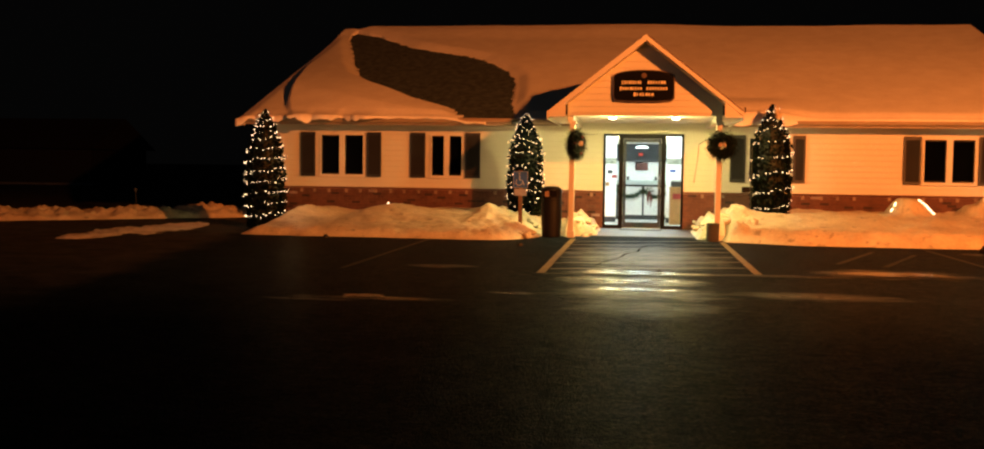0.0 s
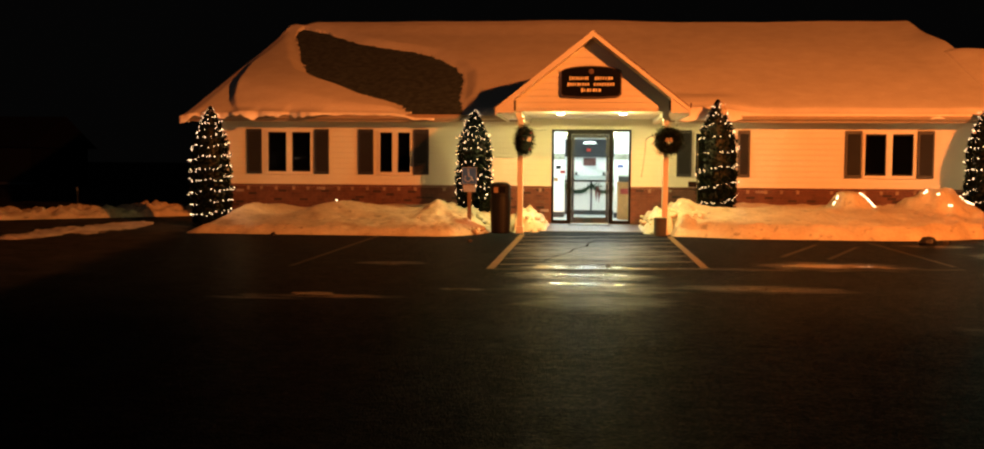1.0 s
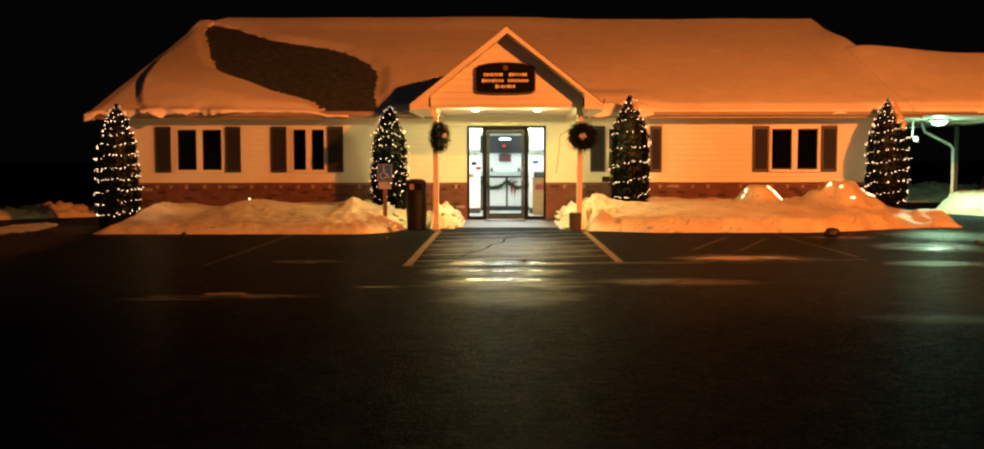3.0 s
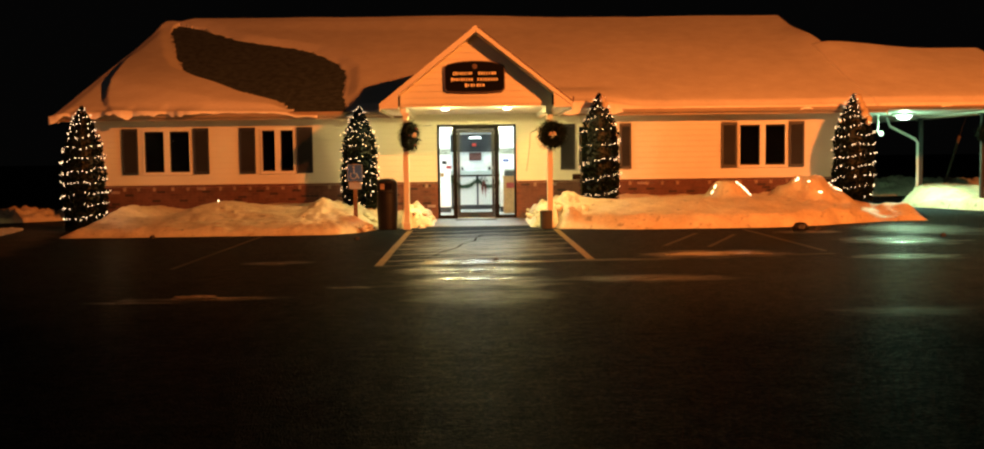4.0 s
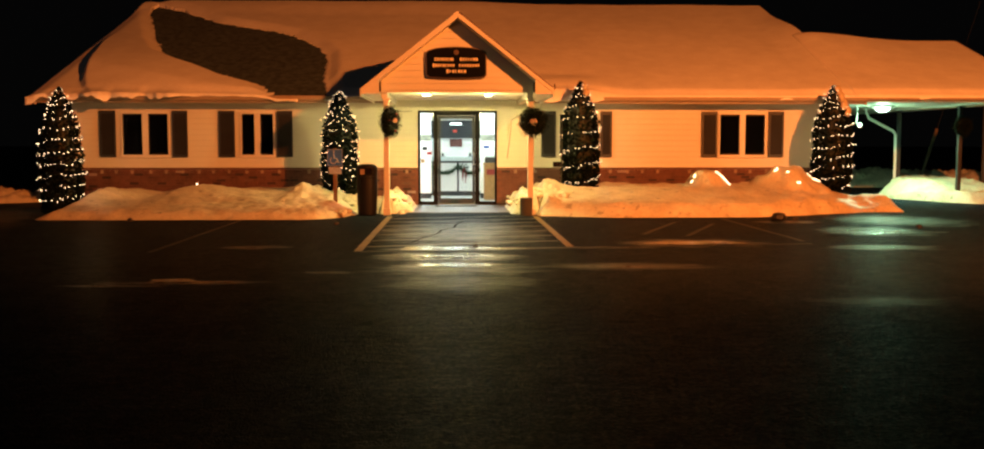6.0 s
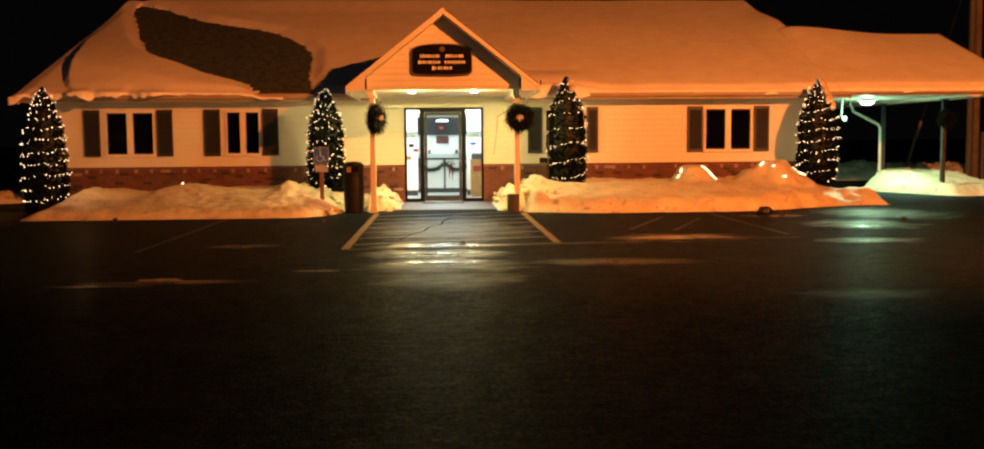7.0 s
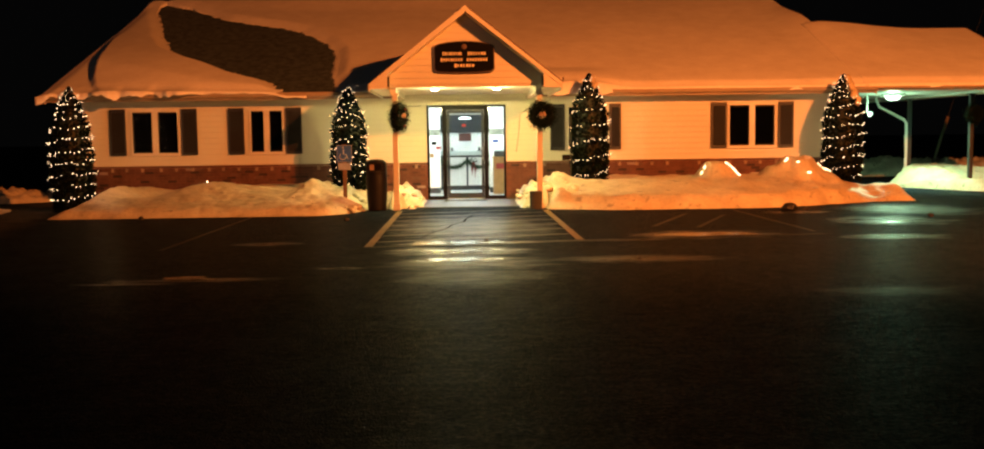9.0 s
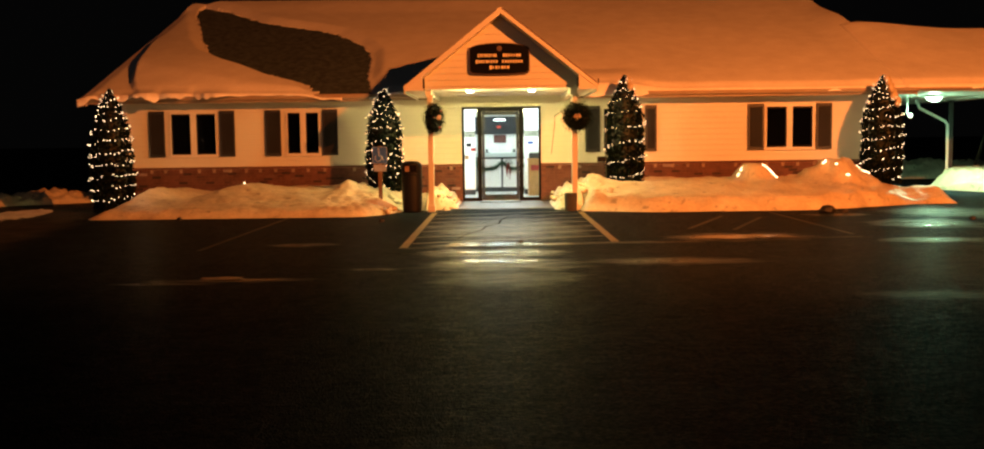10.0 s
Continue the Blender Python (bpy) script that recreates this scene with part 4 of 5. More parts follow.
# ---- the planting: evergreens with fairy lights ----
def tree_width(k, half):
    """Half width at the height share k of the crown."""
    return half * (1.0 - 0.10 * k) * min(1.0, 1.25 * (1 - k ** 3.2) + 0.02) * (0.86 + 0.14 * smoothstep(0.0, 0.25, k))


def evergreen(x, y, z0, z1, half, seed, label):
    rng = random.Random(seed)
    root = thing("evergreen_tree", label, "tree", "lit evergreens along the front")
    high = z1 - z0
    part("trunk", tube([(0, 0, -min(0.35, z0)), (0.01, 0, high * 0.4), (0, 0, high * 0.97)], [0.05, 0.035, 0.006], 8), BARK, root)
    bm = bmesh.new()
    for _ in range(3000):
        k = rng.random() ** 1.25
        a = rng.uniform(0, 2 * math.pi)
        w = tree_width(k, half) * (1 + 0.10 * noise.noise(Vector((3 * math.cos(a), 3 * math.sin(a), k * 6 + seed)))) * rng.uniform(0.70, 1.0)
        p = Vector((w * math.cos(a), w * math.sin(a), k * high))
        out = Vector((math.cos(a), math.sin(a), rng.uniform(0.2, 1.1))).normalized()
        for _ in range(4):
            way = (out + Vector([rng.gauss(0, 0.45) for _ in range(3)])).normalized()
            size = rng.uniform(0.05, 0.10) * (1 - 0.55 * k * k)
            side = way.orthogonal().normalized()
            side.rotate(Matrix.Rotation(rng.uniform(0, 6.28), 3, way))
            side *= size * 0.22
            bm.faces.new([bm.verts.new(q) for q in (p, p + way * size * 0.5 + side, p + way * size, p + way * size * 0.5 - side)])
    part("crown", bm, NEEDLE, root)
    # solid dark cone added inside the needles to block light
    part("light_blocking_core", lathe([(tree_width(k, half) * 0.72, k * high) for k in (0.0, 0.15, 0.3, 0.5, 0.7, 0.85, 0.95)], 14), WIRE, root)
    root.location = (x, y, z0)
    return root


bulb_mesh = None
BULB.cycles.emission_sampling = "NONE"


def fairy_lights(x, y, z0, z1, half, seed, turns, loose, label):
    """A string wound round a tree: the wire and each bulb."""
    global bulb_mesh
    rng = random.Random(seed)
    root = thing("fairy_lights", label, "string lights", "fairy lights on the evergreens")
    high = z1 - z0
    points, k, a = [], 0.03, rng.uniform(0, 6.28)
    while k < 0.985:
        w = tree_width(k, half) * 1.0 + 0.015
        da = min(0.6, 0.084 / max(w, 0.05))
        a += da
        k += da / (2 * math.pi) / turns * (0.62 if k > 0.74 else 1.12)
        dip = 0.022 * math.sin(a * 2.3 + seed) + 0.014 * math.sin(a * 5.1)
        points.append((w * math.cos(a), w * math.sin(a), k * high + dip))
    part("wire", tube(points, 0.004, 4), WIRE, root)
    for i, p in enumerate(points):
        if rng.random() < 0.90:
            if bulb_mesh is None:
                first = part("bulb", lathe([(0.0, -0.017), (0.0125, -0.010), (0.0165, 0.002), (0.0105, 0.0125), (0.0, 0.018)], 7), BULB, root)
                bulb_mesh = first.data
                ob = first
            else:
                ob = new("bulb", bulb_mesh)
                ob.parent = root
            out = Vector((p[0], p[1], 0)).normalized() * rng.uniform(0.0, 0.03)
            ob.scale = [rng.uniform(0.42, 0.62)] * 3
            ob.location = (p[0] + out.x + rng.gauss(0, 0.022), p[1] + out.y + rng.gauss(0, 0.018), p[2] + rng.gauss(0, loose))
    root.location = (x, y, z0)


TREES = [  # x, y, bottom, top, half width, seed, turns of the string, how loosely it hangs
    (-8.12, 21.2, 0.02, 2.58, 0.42, 3, 12.0, 0.014), (-2.52, 22.3, 0.34, 2.58, 0.39, 4, 12.0, 0.060), (2.76, 22.3, 0.42, 2.80, 0.42, 5, 7.6, 0.014), (8.40, 22.3, 0.40, 2.72, 0.42, 6, 11.5, 0.013)]
for x, y, z0, z1, half, seed, turns, loose in TREES:
    evergreen(x, y, z0, z1, half, seed, "dark columnar evergreen wound with white fairy lights in snow")
    fairy_lights(x, y, z0, z1, half, seed + 20, turns, loose, "lit warm white fairy lights wound round an evergreen")


for x, y, z0, z1, half, *rest in TREES:
    for side in (-1, 1):
        lamp("fairy_light_glow", "POINT", pose(x + side * (half + 0.10), y + 0.25, z0 + 0.42 * (z1 - z0)), 7.5, (1.0, 0.58, 0.25), radius=0.03)


def tree_snow(x, y, z0, z1, half, top, low, seed, n):
    """Snow caught on the side of a tree, in overlapping lumps."""
    rng = random.Random(seed)
    bm = bmesh.new()
    for _ in range(n):
        z = rng.uniform(low, top)
        a = rng.uniform(-1.0, 0.15)
        w = tree_width((z - z0) / (z1 - z0), half) * 1.02
        size = rng.uniform(0.045, 0.085)
        for v in bmesh.ops.create_icosphere(bm, subdivisions=2, radius=size)["verts"]:
            v.co *= 1 + 0.4 * noise.noise(v.co / size + Vector((z * 9, a * 9, 0)))
            v.co.z *= 1.3
            v.co += Vector((x + w * math.cos(a), y + w * math.sin(a), z))
    tagged(part("snow_clump", bm, BANK, None, smooth=True), "snow clinging to the side of an evergreen", "snow", kind="stuff")


tree_snow(8.40, 22.3, 0.40, 2.72, 0.42, 2.62, 2.10, 3, 30)
tree_snow(2.76, 22.3, 0.42, 2.80, 0.42, 2.70, 2.50, 4, 7)


# ---- snow banks ----
def bump_at(x, y, cx, cy, wx, wy, h):
    return h * math.exp(-((x - cx) / wx) ** 2 - ((y - cy) / wy) ** 2)


def mesa_at(x, y, cx, cy, wx, wy, h):
    """A steep-sided hump with a broad top."""
    d = ((x - cx) / wx) ** 2 + ((y - cy) / wy) ** 2
    return h * math.exp(-d * d)


def rough_snow(x, y, lumpy, seed):
    cells = noise.voronoi(Vector((x / 0.22, y / 0.22, seed)))[0][0]
    return 0.05 * bumpy(x, y, 0.7, seed) + 0.024 * bumpy(x, y, 0.3, seed + 1) + 0.010 * bumpy(x, y, 0.12, seed + 2) + 0.004 * bumpy(x, y, 0.06, seed + 3) + lumpy * (0.11 - 0.15 * cells)


def snow_bank(name, xs, front, back, height, lumps, label, seed, rows=90, ends=(0.5, 0.5), category="snow bank"):
    """A ploughed bank between the lines front(x) and back(x); height(x, y) is its crest."""
    x0, x1 = xs[0], xs[-1]

    def place(x, v):
        y = front(x) + v * (back(x) - front(x))
        y += 0.06 * bumpy(x, 0, 0.4, seed) * (1 - v)
        edge = smoothstep(0.0, 0.10, v) ** 0.6 * (smoothstep(1.0, 0.9, v) if back(x) < 23.5 or abs(x) > 10 else 1.0)
        edge *= smoothstep(x0, x0 + ends[0], x) ** 0.6 * smoothstep(x1, x1 - ends[1], x) ** 0.6
        h = height(x, y, v) + rough_snow(x, y, lumps(x, v), seed)
        return (x, y, max(-0.03, -0.03 + edge * (h + 0.03)))
    ob = part(name, grid_mesh(xs, steps(0, 1, rows), place), BANK, None, smooth=True)
    return tagged(ob, label, category, kind="stuff")


def left_height(x, y, v):
    h = 0.15 + 0.27 * smoothstep(0.05, 0.6, v)
    h += bump_at(x, y, -7.45, 22.2, 0.35, 0.8, 0.10) - bump_at(x, y, -6.75, 22.4, 0.6, 1.3, 0.24) + bump_at(x, y, -5.35, 22.0, 0.7, 0.9, 0.17) - bump_at(x, y, -4.7, 22.4, 0.5, 0.8, 0.06)
    return h + bump_at(x, y, -3.2, 21.6, 0.22, 0.6, 0.22) - 0.24 * smoothstep(-2.6, -1.9, x)


snow_bank("snow_bank", steps(-8.02, -1.42, 240), lambda x: 19.12 + 0.9 * smoothstep(-3.0, -1.5, x), lambda x: WALL - 0.05, left_height,
          lambda x, v: 0.16 + 0.45 * smoothstep(-4.0, -3.2, x), "ploughed snow bank along the wall under the windows", 12, ends=(0.5, 0.35))


def right_height(x, y, v):
    h = 0.26 + 0.24 * smoothstep(0.03, 0.5, v)
    h += bump_at(x, y, 2.05, 22.0, 0.35, 0.6, 0.10) + mesa_at(x, y, 5.51, 22.1, 0.36, 0.55, 0.36) + bump_at(x, y, 5.85, 22.0, 0.18, 0.4, 0.10) + mesa_at(x, y, 7.37, 22.1, 0.40, 0.6, 0.42) + mesa_at(x, y, 6.84, 22.2, 0.27, 0.5, 0.20) + bump_at(x, y, 7.92, 22.0, 0.20, 0.5, 0.10)
    return h - 0.12 * smoothstep(7.9, 8.7, x) - 0.06 * smoothstep(8.0, 8.4, x)


snow_bank("snow_bank", steps(1.62, 9.60, 270), lambda x: 19.95 - 0.45 * smoothstep(1.8, 3.2, x) + 1.5 * smoothstep(5.5, 9.4, x), lambda x: WALL - 0.05 - 1.25 * smoothstep(8.45, 8.95, x) - 0.4 * max(0.0, x - 8.95), right_height,
          lambda x, v: 0.20 + 0.9 * smoothstep(2.4, 1.9, x) + 0.5 * math.exp(-((x - 7.3) / 0.6) ** 2), "ploughed snow bank with buried shrubs along the wall", 17, ends=(0.3, 0.35))
snow_bank("snow_heap", steps(-1.55, -0.82, 36), lambda x: 20.6 + 0.8 * (x + 1.55), lambda x: 23.4, lambda x, y, v: 0.27 * smoothstep(-0.75, -1.35, x) + 0.05, lambda x, v: 1.5, "lumpy shovelled snow beside the porch post", 23, 40, (0.08, 0.3), "snow heap")
snow_bank("snow_heap", steps(1.08, 1.75, 36), lambda x: 20.55 - 0.2 * (x - 1.08), lambda x: 23.3, lambda x, y, v: 0.28 * smoothstep(1.0, 1.5, x) + 0.06, lambda x, v: 1.5, "lumpy shovelled snow beside the porch post", 29, 40, (0.3, 0.08), "snow heap")
snow_bank("snow_bank", steps(11.3, 14.4, 90), lambda x: 26.5 - 2.7 * smoothstep(11.3, 12.6, x), lambda x: 27.0 + 2.4 * smoothstep(11.5, 13.2, x), lambda x, y, v: 0.24 + 0.26 * smoothstep(0.1, 0.5, v), lambda x, v: 0.6, "white snow bank on the drive-through island", 31, ends=(0.8, 0.8))


def far_bank(name, a, b, deep, high, seed, label):
    """A bank along the line from a to b."""
    a, b = Vector((*a, 0)), Vector((*b, 0))
    way = (b - a).normalized()
    side = Vector((-way.y, way.x, 0))
    long = (b - a).length

    def place(u, v):
        p = a + way * u + side * (v * deep)
        crest = math.sin(math.pi * min(1, max(0, v))) ** 0.6 * smoothstep(0, 0.6, u) * smoothstep(long, long - 0.6, u)
        h = high * (0.80 + 0.45 * bumpy(u, 0, 1.3, seed)) + rough_snow(p.x, p.y, 1.5, seed)
        return (p.x, p.y, -0.03 + crest * (h + 0.03))
    tagged(part(name, grid_mesh(steps(0, long, int(long / 0.06)), steps(0, 1, 30), place), BANK, None, smooth=True), label, "snow bank", kind="stuff")


far_bank("snow_bank", (-20.6, 17.0), (-9.2, 26.1), 1.7, 0.25, 41, "low ploughed snow bank at the edge of the lot")
far_bank("snow_bank", (12.5, 33.6), (21.5, 32.6), 2.4, 0.60, 47, "dim snow bank behind the drive-through")
far_bank("snow_bank", (18.0, 31.4), (23.5, 29.5), 2.0, 0.8, 49, "snow bank piled round the utility pole")


# ---- parking lot: lines, standing water, thin snow ----
def stripe(name, a, b, wide, mat, label):
    a, b = Vector((*a, 0)), Vector((*b, 0))
    way = (b - a).normalized()
    side = Vector((-way.y, way.x, 0)) * wide / 2
    n = max(2, int((b - a).length / 0.12))
    bm = bmesh.new()
    rails = []
    for k in range(n + 1):
        p = a + (b - a) * k / n
        w1, w2 = 1 + 0.14 * bumpy(p.x, p.y, 0.15, 1), 1 + 0.14 * bumpy(p.x, p.y, 0.15, 7)
        rails.append((bm.verts.new(p + side * w1 + Vector((0, 0, 0.004))), bm.verts.new(p - side * w2 + Vector((0, 0, 0.004)))))
    for (p, q), (r, s) in zip(rails, rails[1:]):
        bm.faces.new((p, q, s, r))
    return tagged(part(name, bm, mat), label, "road marking", "parking lot markings", "structure")


for a, b in (((-1.29, 13.35), (-1.29, 20.0)), ((1.59, 13.9), (1.59, 19.95))):
    stripe("stall_line", a, b, 0.11, YELLOW, "worn yellow parking line on wet asphalt")
for a, b in (((-4.0, 13.3), (-4.0, 19.1)), ((5.1, 14.6), (5.1, 19.1)), ((2.97, 15.8), (4.02, 18.3)), ((3.6, 15.5), (4.62, 17.9))):
    stripe("stall_line", a, b, 0.08, FAINT, "faint worn parking line on wet asphalt")
stripe("end_line", (-1.24, 13.32), (5.1, 14.2), 0.10, FAINT, "worn yellow line across the stall ends")
for y in (14.15, 15.05, 15.95, 16.85, 17.75, 18.65, 19.5):
    stripe("hatch_line", (-1.22, y - 0.20), (1.52, y + 0.62), 0.085, WHITE_LINE, "worn pale hatching in the access aisle")


CRACK = material("asphalt_crack", (0.002, 0.002, 0.002), rough=0.9, bump=0.2, gloss=0.0)
for line in (((-0.62, 14.6), (-0.48, 15.4), (-0.30, 15.9), (-0.22, 16.7), (-0.02, 17.2), (0.02, 18.0), (0.14, 18.6)), ((-3.3, 15.2), (-2.9, 15.4), (-2.2, 15.3))):
    for a, b in zip(line, line[1:]):
        stripe("crack", a, b, 0.035, CRACK, "dark crack in the asphalt")


def patch(name, x, y, rx, ry, mat, label, category, seed, z=0.006, kind="structure"):
    bm = bmesh.new()
    centre = bm.verts.new((x, y, z + 0.002))
    rim = []
    for k in range(56):
        a = 2 * math.pi * k / 56
        w = 1 + 0.45 * noise.noise(Vector((1.4 * math.cos(a), 1.4 * math.sin(a), seed))) + 0.3 * noise.noise(Vector((5 * math.cos(a), 5 * math.sin(a), seed + 4)))
        rim.append(bm.verts.new((x + rx * w * math.cos(a), y + ry * w * math.sin(a), z)))
    for k in range(56):
        bm.faces.new((centre, rim[k], rim[(k + 1) % 56]))
    return tagged(part(name, bm, mat), label, category, kind=kind)


for i, (x, y, rx, ry) in enumerate(((-2.90, 10.50, 0.24, 0.14), (3.40, 14.38, 0.72, 0.24), (-0.18, 13.72, 0.66, 0.30), (-0.06, 11.80, 0.46, 0.16), (-0.10, 12.75, 0.50, 0.10), (0.75, 13.62, 0.34, 0.06), (6.8, 15.9, 0.35, 0.12))):
    patch("puddle", x, y, rx, ry, PUDDLE, "shallow puddle reflecting the lights on asphalt", "puddle", 60 + i)
SLUSH = snow_material("packed_slush", (0.80, 0.78, 0.74), (0.40, 0.37, 0.34), 0.35)
# snow toned down to dim grey, the missing light put into its colour
DIM_SNOW = snow_material("dim_grey_snow", (0.10, 0.13, 0.17), (0.05, 0.06, 0.08))


def packed_height(x, y):
    """Wheel-packed snow left in low ragged ridges by the driveway."""
    k = (y - 17.0) / 5.2
    middle, half = -10.25 + 0.10 * k, 0.28 + 0.55 * math.sin(math.pi * min(1, max(0, k))) ** 0.8
    inside_it = 1 - ((x - middle) / half) ** 2
    if not 0 < k < 1 or inside_it <= 0:
        return -0.02
    ragged = 0.6 * inside_it + 0.9 * bumpy(x, y * 0.5, 0.5, 51) + 0.5 * bumpy(x, y, 0.16, 52) - 0.05
    return 0.075 * max(-0.3, min(1.0, ragged)) * (0.6 + 0.8 * abs(bumpy(x, y, 0.2, 53)))


tagged(part("packed_snow", grid_mesh(steps(-11.3, -9.2, 60), steps(17.0, 22.2, 110), packed_height, lambda x, y: packed_height(x, y) > -0.015), SLUSH, smooth=True),
       "thin packed snow on the asphalt by the driveway", "snow", kind="stuff")


def snow_chunks(spots, seed):
    """Broken lumps of shovelled snow; spots: x0, x1, y0, y1, height, number."""
    rng = random.Random(seed)
    bm = bmesh.new()
    for x0, x1, y0, y1, high, n in spots:
        for _ in range(n):
            x, y, size = rng.uniform(x0, x1), rng.uniform(y0, y1), rng.uniform(0.025, 0.085)
            z = high(x, y) if callable(high) else high * rng.random()
            for v in bmesh.ops.create_icosphere(bm, subdivisions=2, radius=size)["verts"]:
                v.co *= 1 + 0.75 * noise.noise(v.co / size * 1.1 + Vector((x * 9, y * 9, 0))) + 0.35 * noise.noise(v.co / size * 2.6 + Vector((y * 9, x * 9, 3)))
                v.co.z *= 0.75
                v.co += Vector((x, y, z))
    tagged(part("snow_lump", bm, BANK, None, smooth=True), "broken lumps of shovelled snow", "snow", kind="stuff")


snow_chunks([(-1.45, -0.95, 20.7, 22.0, 0.30, 42), (1.12, 1.6, 20.5, 22.0, 0.34, 42), (1.7, 2.4, 20.6, 21.9, lambda x, y: 0.36 + 0.10 * (y - 20.6), 30),
             (-3.7, -2.0, 20.0, 21.9, lambda x, y: left_height(x, y, (y - 19.3) / 4.4) - 0.03, 70), (-2.5, -2.1, 19.7, 20.4, 0.10, 18)], 5)
for y0, y1 in ((21.0, 23.7),):
    apron = part("entrance_walk", box(-1.15, 1.25, y0, y1, -0.05, 0.012, 0.004), material("damp_concrete", (0.09, 0.09, 0.088), rough=0.35, vary=0.25, fine=40, bump=0.3))
    tagged(apron, "damp grey concrete walk before the door", "walkway", kind="structure")
tagged(part("door_mat", box(-0.45, 0.50, 23.0, 23.6, 0.012, 0.026, 0.004), DARK_PANEL), "dark rubber mat before the glass door", "door mat")

# ---- loose things ----
bin_root = thing("litter_bin", "dark brown round litter bin with hooded top", "litter bin")
part("body", lathe([(0.180, 0.0), (0.190, 0.02), (0.204, 0.30), (0.210, 0.55), (0.205, 0.74), (0.212, 0.75), (0.212, 0.775), (0.203, 0.78)], 24), BIN_BROWN, bin_root)
part("hood", lathe([(0.203, 0.781), (0.206, 0.80), (0.206, 0.95), (0.192, 0.985), (0.13, 1.025), (0.0, 1.035)], 24), BIN_BROWN, bin_root)
part("opening", box(-0.02, 0.12, -0.212, -0.150, 0.82, 0.95, 0.01), SIGN_BLACK, bin_root)
part("flap", box(-0.012, 0.112, -0.218, -0.2125, 0.835, 0.94, 0.003), BRONZE, bin_root)
part("label_plate", box(-0.12, -0.035, -0.214, -0.170, 0.82, 0.93, 0.003), PALE_BRICK, bin_root, "tan label plate")
bin_root.location = (-1.77, 20.45, 0.0)

pot = thing("concrete_pot", "grey concrete ash pot at the foot of the post", "pot")
part("pot_body", lathe([(0.115, 0.0), (0.12, 0.02), (0.125, 0.33), (0.13, 0.35), (0.11, 0.36), (0.10, 0.32), (0.0, 0.32)], 22), CONCRETE, pot)
pot.location = (1.42, 20.14, 0.0)

RUSTY_POST = material("weathered_sign_post", (0.16, 0.10, 0.07), rough=0.6, vary=0.3, fine=50, bump=0.2)
MOTTLED_BLUE = material("mottled_blue_sign_sheet", (0.03, 0.12, 0.55), rough=0.5, vary=0.2, fine=30, bump=0.04)
MOTTLED_PALE = material("mottled_pale_sign_sheet", (0.30, 0.38, 0.60), rough=0.5, vary=0.25, fine=30, bump=0.04)
hc = thing("parking_sign", "blue and white accessible parking sign on a post in snow", "sign")
part("sign_post", box(-0.04, 0.04, 0.0, 0.03, 0.0, 1.50, 0.004), RUSTY_POST, hc)
plate = part("plate", box(-0.15, 0.15, -0.012, -0.002, 1.14, 1.48, 0.002), MOTTLED_BLUE, hc)
part("plate_border", wall_with_openings(-0.152, 0.152, 1.138, 1.482, -0.0145, -0.0125, [(-0.142, 0.142, 1.148, 1.472)]), MOTTLED_PALE, plate)
symbol = bmesh.new()
tube([(-0.02, -0.016, 1.40), (-0.015, -0.016, 1.30), (0.04, -0.016, 1.29), (0.07, -0.016, 1.21), (0.09, -0.016, 1.215)], 0.013, 6, symbol)
tube([(-0.03 + 0.065 * math.cos(a), -0.016, 1.255 + 0.065 * math.sin(a)) for a in (2.2 + 4.0 * k / 12 for k in range(13))], 0.011, 6, symbol)
tube([(-0.022, -0.014, 1.432), (-0.022, -0.018, 1.432)], 0.02, 10, symbol)
part("symbol", symbol, MOTTLED_PALE, plate)
part("lower_plate", box(-0.13, 0.13, -0.012, -0.002, 0.98, 1.12, 0.002), MOTTLED_PALE, hc, "pale lower plate")
hc.location = (-2.44, 20.7, -0.16)

stake = thing("light_timer_stake", "dark stake with small outdoor socket box beside the tree", "stake")
part("stake_post", tube([(0, 0, 0.3), (0, 0, 1.95)], 0.014, 6), WIRE, stake)
part("socket_box", box(-0.19, -0.02, -0.05, 0.03, 0.93, 1.05, 0.01), BRONZE, stake)
stake.location = (2.32, 22.0, 0)

# shrub lights glowing on the buried mounds
shrub = thing("shrub_lights", "lit string lights half buried on a snow mound", "string lights", "shrub lights in the snow")
SHRUB_GLOW = material("lit_shrub_bulb", (0.9, 0.85, 0.75), rough=0.3, bump=0.0, emit=(1.0, 0.72, 0.42), strength=4.0)
from mathutils import bvhtree

bank_trees = [bvhtree.BVHTree.FromPolygons([v.co for v in o.data.vertices], [p.vertices for p in o.data.polygons]) for o in bpy.data.objects if o.name.startswith("snow_bank") and o.type == "MESH"]
rng = random.Random(31)


